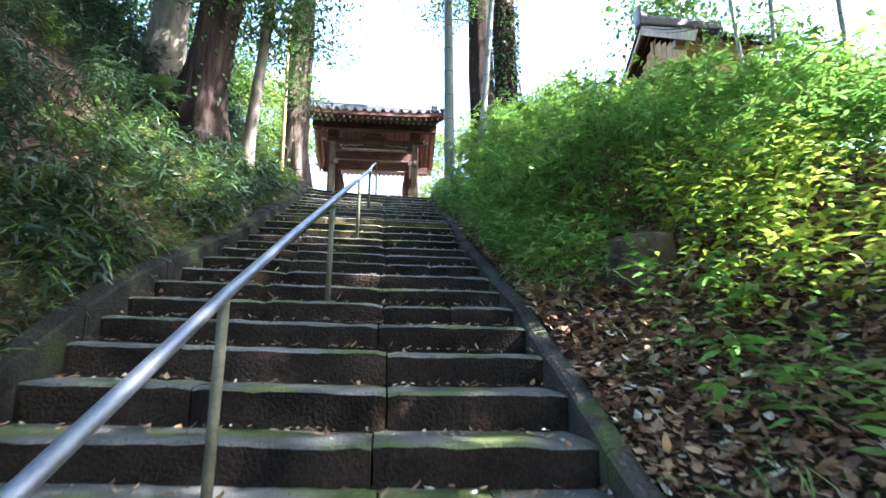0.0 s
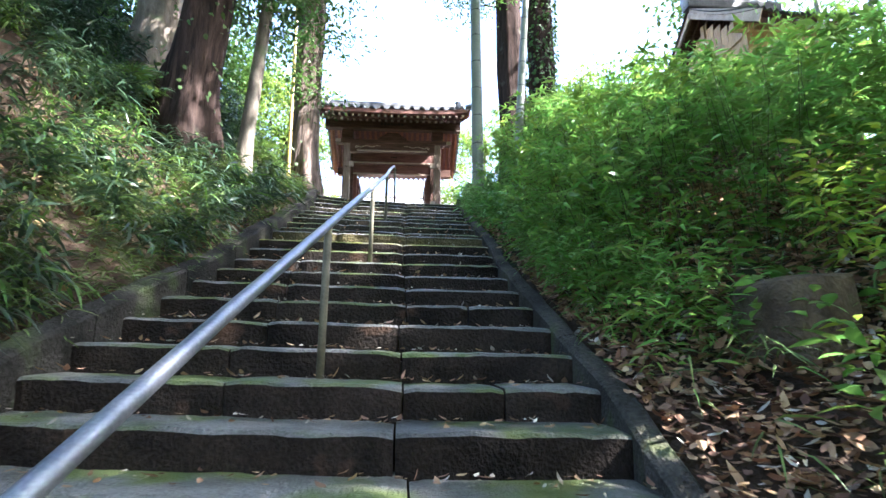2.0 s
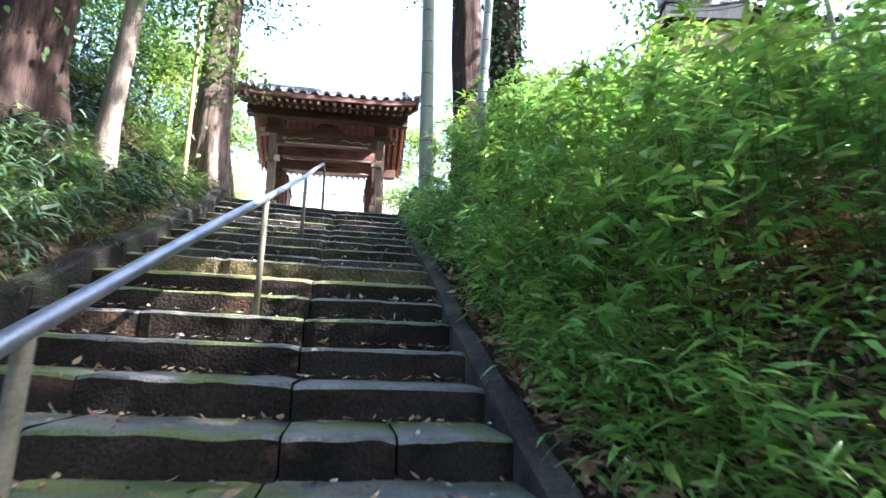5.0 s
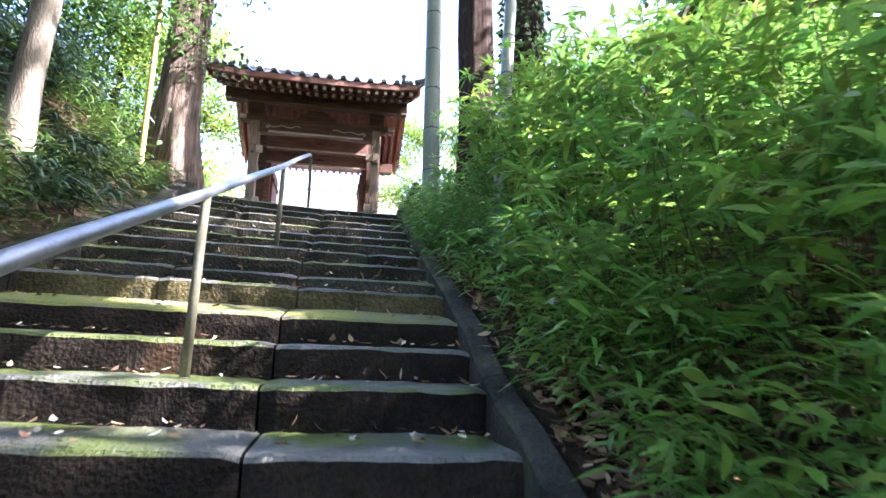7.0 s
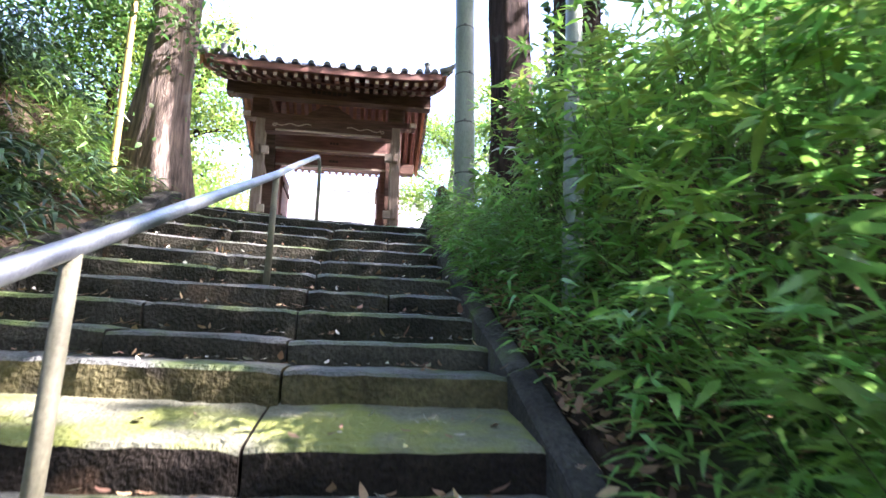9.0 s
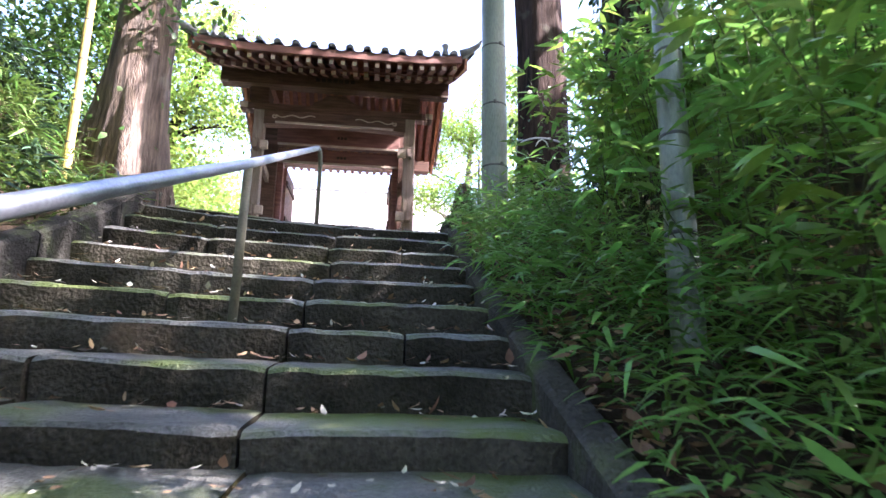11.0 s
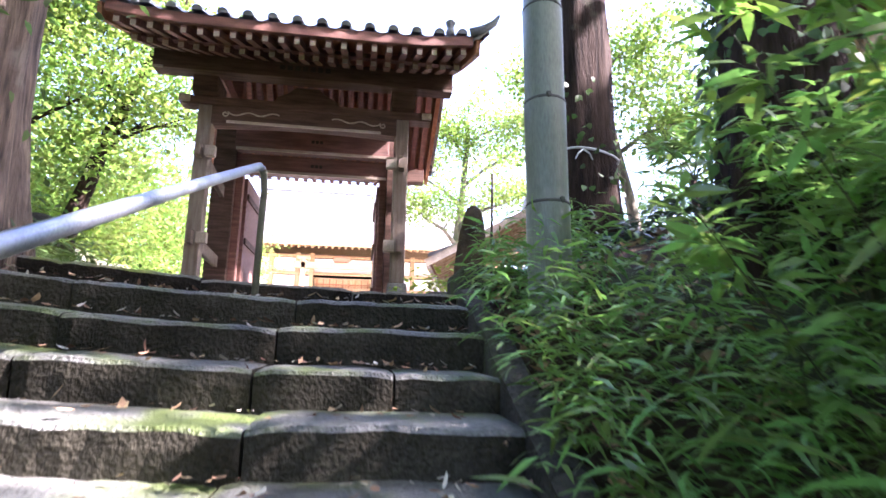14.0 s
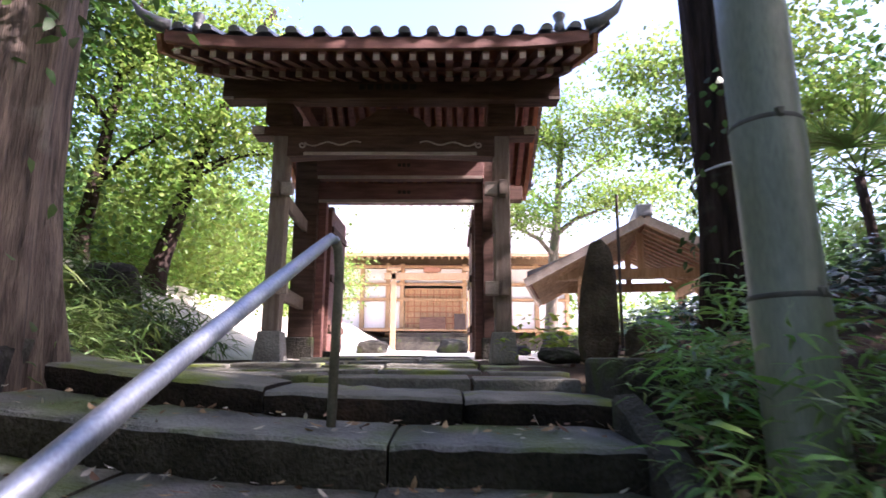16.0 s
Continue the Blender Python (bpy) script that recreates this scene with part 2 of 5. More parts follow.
def tube(points, radii, sides=12, bm=None, wobble=0.0, caps=True, flare=0.0):
    """A tapered round bar through the points; wobble makes its outline uneven."""
    bm = bm or bmesh.new()
    pts = [Vector(p) for p in points]
    rings = []
    for i, p in enumerate(pts):
        d = (pts[min(i + 1, len(pts) - 1)] - pts[max(i - 1, 0)]).normalized()
        u = d.cross(Vector((0, 1, 0.13))).normalized()
        v = d.cross(u)
        ring = []
        for k in range(sides):
            a = 2 * math.pi * k / sides
            r = radii[i]
            if wobble:
                r *= 1 + wobble * noise.noise((math.cos(a) * 2.2 + p.x, math.sin(a) * 2.2 + p.y, p.z * 0.7))
                r *= 1 + 0.30 * wobble * math.sin(a * 7 + 2.5 * noise.noise((p.x, p.y, p.z * 0.5)))
                r *= 1 + 0.28 * wobble * (sides > 30) * abs(math.sin(a * 11 + 4 * noise.noise((math.cos(a), math.sin(a), p.z * 0.9))))
            if flare and i < 3:
                r *= 1 + flare * (3 - i) / 3 * max(0, math.sin(a * 4 + p.x * 3)) 
            ring.append(bm.verts.new(p + (u * math.cos(a) + v * math.sin(a)) * r))
        rings.append(ring)
    for r0, r1 in zip(rings, rings[1:]):
        for k in range(sides):
            bm.faces.new((r0[k], r0[(k + 1) % sides], r1[(k + 1) % sides], r1[k]))
    if caps:
        bm.faces.new(rings[0][::-1]), bm.faces.new(rings[-1])
    return bm


def rock(size, seed, rough=0.22, subdiv=3):
    bm = bmesh.new()
    bmesh.ops.create_icosphere(bm, subdivisions=subdiv, radius=1)
    off = Vector((seed * 7.3, seed * 3.1, seed * 1.7))
    for v in bm.verts:
        c = v.co.copy()
        c = Vector((math.copysign(abs(t) ** 0.72, t) for t in c))
        c *= 1 + rough * noise.noise(c * 1.3 + off) + rough * 0.35 * noise.noise(c * 4 + off)
        v.co = Vector((c.x * size[0], c.y * size[1], c.z * size[2]))
    return bm


def leaf_mesh(name, P, D, N, L, W, mat, droop=0.25):
    """Pointed leaves, each folded from six corners: bases P, directions D, normals N, lengths L, half widths W."""
    D = D / np.linalg.norm(D, axis=1, keepdims=True)
    S = np.cross(D, N)
    S /= np.linalg.norm(S, axis=1, keepdims=True) + 1e-9
    N = np.cross(S, D)
    L, W = L[:, None], W[:, None]
    V = np.empty((len(P), 6, 3))
    V[:, 0] = P
    V[:, 1] = P + D * L * 0.32 + S * W + N * (L * 0.03)
    V[:, 2] = P + D * L * 0.32 - S * W + N * (L * 0.03)
    V[:, 3] = P + D * L * 0.68 + S * W * 0.75 - N * (L * droop * 0.35)
    V[:, 4] = P + D * L * 0.68 - S * W * 0.75 - N * (L * droop * 0.35)
    V[:, 5] = P + D * L - N * (L * droop)
    V = V.reshape(-1, 3)
    n = len(P)
    base = (np.arange(n) * 6)[:, None]
    loops = np.concatenate([base + np.array([[0, 2, 1]]), base + np.array([[1, 2, 4, 3]]), base + np.array([[3, 4, 5]])], axis=1)
    me = bpy.data.meshes.new(name)
    me.vertices.add(n * 6)
    me.vertices.foreach_set("co", V.ravel().astype(np.float32))
    me.loops.add(n * 10)
    me.loops.foreach_set("vertex_index", loops.ravel().astype(np.int32))
    me.polygons.add(n * 3)
    starts = ((np.arange(n) * 10)[:, None] + np.array([[0, 3, 7]])).ravel()
    me.polygons.foreach_set("loop_start", starts.astype(np.int32))
    me.materials.append(mat)
    me.update(calc_edges=True)
    me.validate()
    return new(name, me)


rng = np.random.default_rng(11)


def unit(n):
    v = rng.normal(size=(n, 3))
    return v / np.linalg.norm(v, axis=1, keepdims=True)


# ---- plan: the line of the steps and the lie of the land ----
TREADS = [(2.16 - 0.39 * k, 1.041 - 0.205 * k) for k in range(13, 0, -1)]
TREADS += [(2.16, 1.041), (2.54, 1.26), (2.93, 1.47), (3.28, 1.656), (3.64, 1.83), (4.00, 1.997), (4.41, 2.174), (4.85, 2.356), (5.30, 2.539),
           (5.76, 2.723), (6.22, 2.912), (6.58, 3.085), (6.845, 3.25)]
TREADS += [(7.345, 3.455), (7.715, 3.59), (8.07, 3.75), (8.38, 3.895), (8.80, 4.057), (9.24, 4.226), (9.65, 4.391), (10.01, 4.555),
           (10.41, 4.731), (10.80, 4.90), (11.30, 5.03)]
TY, TZ = np.array([a for a, b in TREADS]), np.array([b for a, b in TREADS])
GATE_Y = 14.2


def line_z(y):
    """Height of the line of nosings, level courtyard beyond, level lane below."""
    return np.interp(y, [TY[0] - 0.5, *TY, 14.0, 40.0], [TZ[0] - 0.2, *TZ, 5.16, 5.60])


def left_x(y):
    return np.interp(y, [-3, 3.8, 5.0, 7.3, 9.2, 10.0, 11.2], [-1.72, -1.63, -1.50, -1.36, -1.34, -1.32, -1.45])


def right_x(y):
    return np.interp(y, [-3, 2, 4.2, 5.6, 7.6, 9, 11.2], [1.24, 1.20, 1.13, 1.11, 1.13, 1.12, 1.20])


def ground_z(x, y):
    """Lie of the land for arrays x, y."""
    x, y = np.asarray(x, float), np.asarray(y, float)
    base = line_z(y)
    out_l, out_r = np.maximum(left_x(y) - 0.2 - x, 0), np.maximum(x - right_x(y) - 0.18, 0)
    top = np.clip((y - 11.0) / 2.5, 0, 1)
    up_l = 0.85 * np.minimum(out_l, 5.5) * (1 - top) + top * (0.55 * np.clip(out_l - 0.6, 0, 2.5) + 0.25 * np.clip(out_l - 6, 0, 8))
    up_r = (0.42 * np.minimum(out_r, 1.0) + 0.40 * np.clip(out_r - 1.0, 0, 2.2)) * (1 - top) + top * (0.30 * np.clip(out_r - 0.25, 0, 2.0) * np.clip((19 - y) / 4, 0, 1))
    inside = (x > left_x(y) - 0.12) & (x < right_x(y) + 0.1) & (y < 11.9)
    z = base + up_l + up_r
    z = z + 0.10 * np.sin(x * 1.7 + y * 0.6) * np.clip((out_l + out_r) / 1.5, 0, 1) * (1 - top * 0.7)
    return np.where(inside, base - 0.75, z - 0.02)


# ---- ground, one sheet to the horizon ----
def build_ground():
    xs = np.concatenate([[-400, -150, -60, -35, -22], np.arange(-15, -1.9, 0.4), np.arange(-1.9, 1.9, 0.11), np.arange(1.9, 12, 0.4), [15, 22, 35, 60, 150, 400]])
    ys = np.concatenate([[-400, -150, -60, -25, -12], np.arange(-6, 24, 0.25), np.arange(24, 48, 1.5), [60, 90, 160, 400]])
    X, Y = np.meshgrid(xs, ys)
    Z = ground_z(X, Y)
    rough = np.array([[noise.noise((x * 1.3, y * 1.3, 0)) * 0.06 for x in xs] for y in ys])
    Z = Z + np.where(Y < 13.5, rough, rough * 0.4)
    nx = len(xs)
    verts = list(zip(X.ravel(), Y.ravel(), Z.ravel()))
    faces = [(j * nx + i, j * nx + i + 1, (j + 1) * nx + i + 1, (j + 1) * nx + i) for j in range(len(ys) - 1) for i in range(nx - 1)]
    me = bpy.data.meshes.new("ground")
    me.from_pydata(verts, [], faces)
    me.materials.append(SOIL), me.materials.append(SAND)
    for p in me.polygons:
        c = p.center
        p.material_index = 1 if c.y > 15.2 and -4.4 < c.x < 3.4 or c.y > 23 and abs(c.x) < 14 else 0
        p.use_smooth = True
    return tagged(new("ground", me), "brown leaf-strewn soil bank rising to a pale courtyard", "ground", kind="structure")


build_ground()


# ---- stone stairs ----
def sag(x, y):
    """The steps lie lower towards their right end, most of all near the top."""
    t = max(0.0, 0.25 - x)
    return 0.03 * t + 0.035 * max(0, min(1, (y - 8) / 3)) * t * t - 0.015 * max(0, x - 0.3)


def build_step_stone(x0, x1, y0, z0, depth, height, mat, seed, parent, rise=0.0):
    """One dressed stone of a step with a worn rounded nosing and a tread that sheds water."""
    bm = bmesh.new()
    prof = [(0.016, -height), (0.004, -0.07), (0.004, -0.022), (0.018, -0.006), (0.05, 0.0), (depth * 0.5, 0.007 + rise * 0.5), (depth, 0.012 + rise), (depth, -height)]
    nseg = max(3, int((x1 - x0) / 0.06))
    rings = []
    for i in range(nseg + 1):
        x = x0 + (x1 - x0) * i / nseg
        edge = 0.014 if i in (0, nseg) else 0.0
        ring = []
        for py, pz in prof:
            w = 0.009 * noise.noise((x * 2.3, py * 5 + seed * 3.7, pz * 6)) + 0.014 * noise.noise((x * 9, py * 12 + seed, pz * 14)) + 0.02 * min(0, noise.noise((x * 14, py * 9 + seed * 5, pz * 9)) + 0.25)
            ring.append(bm.verts.new((x, y0 + py + w + (edge if py < 0.1 else 0) - 0.05 * min(0, x), z0 + pz + (0.7 * w if pz > -0.1 else 0) - (edge * 0.6 if pz > -0.03 else 0) + sag(x, y0))))
        rings.append(ring)
    k = len(prof)
    for a, b in zip(rings, rings[1:]):
        for j in range(k):
            f = bm.faces.new((a[j], b[j], b[(j + 1) % k], a[(j + 1) % k]))
            # faces below the nosing take the second, shade-darkened material
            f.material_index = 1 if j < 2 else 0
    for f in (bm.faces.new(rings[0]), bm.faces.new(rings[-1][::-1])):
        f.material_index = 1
    bmesh.ops.recalc_face_normals(bm, faces=bm.faces)
    return part("stone_block", bm, mat, parent, smooth=False)


def build_stairs():
    stairs = thing("stairs", (0, 0, 0), "worn dark stone temple steps with moss and fallen leaves", "stairs", kind="structure")
    r = random.Random(5)
    for i, (y, z) in enumerate(TREADS[:-1]):
        ynext, znext = TREADS[i + 1]
        depth, height = ynext - y + 0.10, (z - TREADS[i - 1][1] if i else 0.19) + 0.05
        xl, xr = float(left_x(y)) - 0.03, float(right_x(y)) + 0.02
        mid = 0.17 + 0.022 * (y - 2) * (y > 5) * 0.35 + r.uniform(-0.04, 0.04)
        cuts = [xl, mid, xr]
        if r.random() < 0.75:
            cuts.insert(1, xl + (mid - xl) * r.uniform(0.35, 0.6))
        if i in (4, 7, 12, 17, 20, 29, 33):
            cuts.insert(-1, mid + (xr - mid) * r.uniform(0.45, 0.6))
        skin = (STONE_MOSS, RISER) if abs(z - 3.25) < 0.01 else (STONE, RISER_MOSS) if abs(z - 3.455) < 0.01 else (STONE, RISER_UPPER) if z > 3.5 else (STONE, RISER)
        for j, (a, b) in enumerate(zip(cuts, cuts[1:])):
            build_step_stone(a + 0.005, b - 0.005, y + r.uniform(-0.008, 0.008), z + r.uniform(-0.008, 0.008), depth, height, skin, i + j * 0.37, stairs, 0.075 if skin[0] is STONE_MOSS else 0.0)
    # low paved edge at the top of the flight
    y, z = TREADS[-1]
    cuts = [-1.9, -1.15, -0.35, 0.55, 1.3]
    for j, (a, b) in enumerate(zip(cuts, cuts[1:])):
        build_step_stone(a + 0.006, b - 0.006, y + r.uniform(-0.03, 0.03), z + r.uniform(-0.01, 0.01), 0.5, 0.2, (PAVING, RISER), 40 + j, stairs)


build_stairs()


def build_kerb(name, side, label):
    kerb = thing(name, (0, 0, 0), label, "kerb", kind="structure")
    edges = [-2.6, -1.4, -0.2, 1.0, 2.1, 3.2, 4.25, 5.3, 6.3, 7.35, 8.4, 9.4, 10.4, 11.3]
    for i, (a, b) in enumerate(zip(edges, edges[1:])):
        bm = bmesh.new()
        n = 5
        rings = []
        wide, lift = (0.12, 0.02) if side > 0 else (0.16, 0.055)
        for k in range(n + 1):
            y = a + 0.006 + (b - a - 0.012) * k / n
            x = float(right_x(y)) if side > 0 else float(left_x(y))
            z = float(line_z(y)) + lift + sag(x, y)
            if side < 0:
                z += 0.02
            w = 0.022 * noise.noise((y * 1.5, side * 4, 0)) + 0.01 * noise.noise((y * 6, side * 4, 3))
            prof = [(0, -0.45), (0, -0.02), (0.02, 0), (wide - 0.02, 0.012), (wide, -0.01), (wide, -0.45)]
            rings.append([bm.verts.new((x + side * (p + w), y, z + q + w * 0.8)) for p, q in prof])
        for r0, r1 in zip(rings, rings[1:]):
            for j in range(6):
                bm.faces.new((r0[j], r1[j], r1[(j + 1) % 6], r0[(j + 1) % 6]))
        bm.faces.new(rings[0]), bm.faces.new(rings[-1][::-1])
        bmesh.ops.recalc_face_normals(bm, faces=bm.faces)
        part("kerb_stone", bm, KERB if side > 0 else KERB_SHADED, kerb)


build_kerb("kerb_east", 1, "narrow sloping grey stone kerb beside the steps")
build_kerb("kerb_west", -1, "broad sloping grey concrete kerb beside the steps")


def build_paving():
    paving = thing("pavement", (0, 0, 0), "uneven mossy flagstones leading through the gate", "paving", kind="structure")
    r = random.Random(8)
    rows = [11.95, 12.5, 13.05, 13.6, 14.3, 15.0, 15.8, 16.6]
    for i, (a, b) in enumerate(zip(rows, rows[1:])):
        cuts = [-1.9, -1.2, -0.5, 0.0, 0.72, 1.3] if a < 13.5 else [-1.0, -0.4, 0.2, 0.75]
        if a > 11.9 and a < 12.4:
            cuts = [-1.9, -1.1, -0.3, 0.62, 1.25]
        for c, d in zip(cuts, cuts[1:]):
            c2, d2 = c + r.uniform(0, 0.03), d - r.uniform(0, 0.03)
            z = float(line_z((a + b) / 2)) + r.uniform(-0.01, 0.012) + 0.012
            bm = box((c2, a + 0.012, z - 0.12), (d2, b - r.uniform(0.008, 0.03), z), 0.015)
            for v in bm.verts:
                v.co.z += 0.006 * (v.co.y - a) / (b - a) + 0.012 * noise.noise(v.co * 3)
            part("flagstone", bm, PAVING, paving)
    # raised kerb block at the head of the east kerb
    part("end_block", box((1.24, 11.35, 4.85), (1.75, 11.95, 5.2), 0.03), KERB, paving)
    bm = box((1.7, 11.75, 5.0), (2.5, 12.15, 5.24), 0.03)
    part("end_block", bm, KERB, paving)
    for k, (x, y, s) in enumerate([(-1.75, 11.35, 0.26), (-1.62, 10.85, 0.2), (-2.1, 11.75, 0.3), (-2.7, 12.2, 0.3)]):
        bm = rock((s * 1.2, s * 0.8, s * 0.55), 20 + k, 0.2, 2)
        for v in bm.verts:
            v.co += Vector((x, y, float(ground_z(x, y)) + 0.1))
        part("edge_stone", bm, KERB, paving)


build_paving()


# ---- handrail ----
def build_handrail():
    rail = thing("handrail", (-0.3, 3.8, 1.8), "galvanised steel pipe handrail on slim posts up the steps", "handrail")
    o = Vector((-0.3, 3.8, 1.8))
    line = [(-0.82, -3.6, -0.99), (-0.644, -1.2, 0.203), (-0.425, 1.72, 1.648), (-0.349, 2.6, 2.073), (-0.235, 3.9, 2.684), (-0.165, 5.2, 3.251), (-0.137, 6.38, 3.727),
            (-0.10, 7.5, 4.192), (-0.068, 8.66, 4.67), (-0.066, 9.9, 5.19), (-0.025, 10.98, 5.653)]
    path = [Vector(p) for p in line]
    end = Vector((0.0, 11.13, 5.655))
    bend = [Vector((-0.018, 11.06, 5.69)), Vector((-0.008, 11.105, 5.69)), end]
    fine = []
    for a, b in zip(path, path[1:]):
        fine += [a + (b - a) * t / 6 for t in range(6)]
    fine += [path[-1]] + bend[:2]
    part("pipe", tube([p - o for p in fine], [0.024] * (len(fine) - 2) + [0.023, 0.021], 16), STEEL, rail, "shiny steel pipe", True)
    part("end_post", tube([p - o for p in (bend[1], end, Vector((0.006, 11.14, 5.56)), Vector((0.01, 11.08, 4.85)))], [0.022, 0.021, 0.02, 0.02], 14), POST_STEEL, rail, smooth=True)
    for (x, y, z) in (line[1], line[2], line[4], line[6], line[8]):
        i = int(np.searchsorted(TY, y, "right")) - 1
        foot = TZ[max(i, 0)] - 0.02
        part("post", tube([Vector((x, y + 0.005, z)) - o, Vector((x - 0.01, y, foot)) - o], [0.021, 0.021], 14), POST_STEEL, rail, smooth=True)
        part("collar", tube([Vector((x - 0.01, y, foot + 0.04)) - o, Vector((x - 0.01, y, foot + 0.018)) - o], [0.022, 0.034], 14), KERB, rail, smooth=True)


build_handrail()


# ---- temple gate ----
def build_gate():
    C, Z0 = -0.12, 5.20
    gate = thing("temple_gate", (C, GATE_Y, Z0 + 0.02), "weathered red-brown wooden temple gate with a grey tiled roof", "gate")

    def local(x, y, z):
        return Vector((x - C, y - GATE_Y, z - Z0))

    def bx(name, lo, hi, mat, bevel=0.01, label=""):
        return part(name, box(local(*lo), local(*hi), bevel), mat, gate, label)

    def bm_(name, a, b, w, h, mat, label=""):
        return part(name, beam(local(*a), local(*b), w, h), mat, gate, label)

    # front posts on tapered stone feet, main pillars behind
    for x in (-1.24, 1.01):
        bm = box(local(x - 0.135, 14.07, 5.12), local(x + 0.135, 14.33, 5.42), 0.015)
        for v in bm.verts:
            if v.co.z > 0.1:
                v.co.x = (v.co.x - (x - C)) * 0.8 + (x - C)
                v.co.y *= 0.8
        part("post_foot", bm, FOOT, gate, "pale dressed stone foot")
        bx("front_post", (x - 0.082, 14.12, 5.42), (x + 0.082, 14.28, 7.6), WOOD_POST, 0.018)
    for x in (-1.37, 1.06):
        bx("pillar_foot", (x - 0.17, 15.67, 5.12), (x + 0.17, 15.99, 5.42), KERB, 0.015, "dark dressed stone foot")
        bx("main_pillar", (x - 0.15, 15.69, 5.42), (x + 0.15, 15.97, 7.95), WOOD_DARK, 0.012)
        s = 1 if x < 0 else -1
        bx("door_jamb", (min(x + s * 0.15, x + s * 0.25), 15.78, 5.14), (max(x + s * 0.15, x + s * 0.25), 15.92, 7.18), WOOD_RED, 0.006)
        # rear post and low ties
        bx("post_foot", (x - 0.13, 16.97, 5.12), (x + 0.13, 17.23, 5.42), KERB, 0.012)
        bx("rear_post", (x - 0.08, 17.02, 5.42), (x + 0.08, 17.18, 7.45), WOOD_POST, 0.018)
        fx = -1.24 if x < 0 else 1.01
        for zz in (5.83, 6.82):
            bm_("side_tie", (fx, 13.98, zz), (x, 15.8, zz), 0.05, 0.14, WOOD_POST)
            bx("tie_wedge", (fx + s * 0.06, 14.02, zz - 0.06), (fx + s * 0.17, 14.10, zz + 0.06), RAFTER_END, 0.006)
    # open door leaves folded back against the inner sides
    for x, s in ((-1.13, 1), (0.83, -1)):
        leaf = bx("door_leaf", (min(x, x + s * 0.05), 15.95, 5.25), (max(x, x + s * 0.05), 16.95, 7.12), WOOD_RED, 0.006, "open plank door leaf")
        for k in range(3):
            z = 5.5 + k * 0.65
            part("batten", box(local(min(x + s * 0.05, x + s * 0.08), 15.97, z), local(max(x + s * 0.05, x + s * 0.08), 16.93, z + 0.09), 0.005), WOOD_DARK, leaf)
    # lintels between the pillars, each with a small dark carving
    for (za, zb, y, mat) in ((7.165, 7.425, 15.83, WOOD_RED), (7.455, 7.80, 15.72, WOOD_RED)):
        lin = bx("lintel", (-1.24, y - 0.08, za), (0.93, y + 0.08, zb), mat, 0.01)
        # pale strip paints the light reflected onto the lintel's lower edge
        bx("lintel_lit_edge", (-1.22, y - 0.1, za - 0.012), (0.91, y - 0.082, za + 0.03), RAFTER_END, 0.004, "pale strip along the lower edge")
        for k in range(3):
            part("carved_mark", box(local(-0.19 + 0.06 * k, y - 0.092, (za + zb) / 2 - 0.02), local(-0.145 + 0.06 * k, y - 0.078, (za + zb) / 2 + 0.025), 0.004), INK, lin)
    bx("threshold_lintel", (-1.24, 15.75, 7.80), (0.93, 15.9, 8.05), WOOD_DARK)
    # carved rainbow beam between the front posts
    bm = bmesh.new()
    n = 24
    rows = []
    for i in range(n + 1):
        t = i / n
        x = -1.17 + 2.11 * t
        arch = 0.035 * math.sin(math.pi * t)
        rows.append([bm.verts.new(local(x, y, z)) for y, z in ((14.11, 7.18 + arch), (14.29, 7.18 + arch), (14.29, 7.395), (14.11, 7.395))])
    for r0, r1 in zip(rows, rows[1:]):
        for k in range(4):
            bm.faces.new((r0[k], r1[k], r1[(k + 1) % 4], r0[(k + 1) % 4]))
    bm.faces.new(rows[0]), bm.faces.new(rows[-1][::-1])
    bmesh.ops.recalc_face_normals(bm, faces=bm.faces)
    rainbow = part("rainbow_beam", bm, WOOD_DARK, gate, "arched dark beam with carved scrolls")
    for s in (-1, 1):
        pts = []
        for i in range(30):
            t = i / 29
            a = t * 5.2
            r = 0.055 * (1 - t) + 0.012
            if t < 0.55:
                pts.append(local(C + s * (0.30 + t * 1.05), 14.105, 7.325 + 0.018 * math.sin(t * 24) - 0.04 * t))
            else:
                pts.append(local(C + s * (0.90 + r * math.cos(a * 3)), 14.105, 7.30 + r * math.sin(a * 3)))
        part("scroll_carving", tube(pts, [0.009] * 30, 6), RAFTER_END, rainbow, "pale scroll carving")
    bx("rainbow_edge", (-1.0, 14.095, 7.19), (0.76, 14.108, 7.223), RAFTER_END, 0.004, "pale strip along the lower edge")
    # head tie with protruding ends, short struts and central carved support
    bx("head_tie", (-1.53, 14.10, 7.40), (1.36, 14.30, 7.50), WOOD_DARK)
    for x in (-1.47, 1.30):
        bx("tie_nose", (x - 0.06, 14.06, 7.41), (x + 0.06, 14.10, 7.49), RAFTER_END, 0.01)
    for x in (-1.24, 1.01):
        bx("bracket", (x - 0.14, 14.0, 7.50), (x + 0.14, 14.4, 7.72), WOOD_DARK, 0.02)
    bm = bmesh.new()
    prof = [(-0.38, 7.50), (-0.33, 7.57), (-0.22, 7.62), (-0.13, 7.70), (0.13, 7.70), (0.22, 7.62), (0.33, 7.57), (0.38, 7.50)]
    f = [bm.verts.new(local(C + x, 14.12, z)) for x, z in prof]
    g = [bm.verts.new(local(C + x, 14.24, z)) for x, z in prof]
    bm.faces.new(f), bm.faces.new(g[::-1])
    for k in range(len(prof)):
        bm.faces.new((f[k], f[(k + 1) % len(prof)], g[(k + 1) % len(prof)], g[k]))
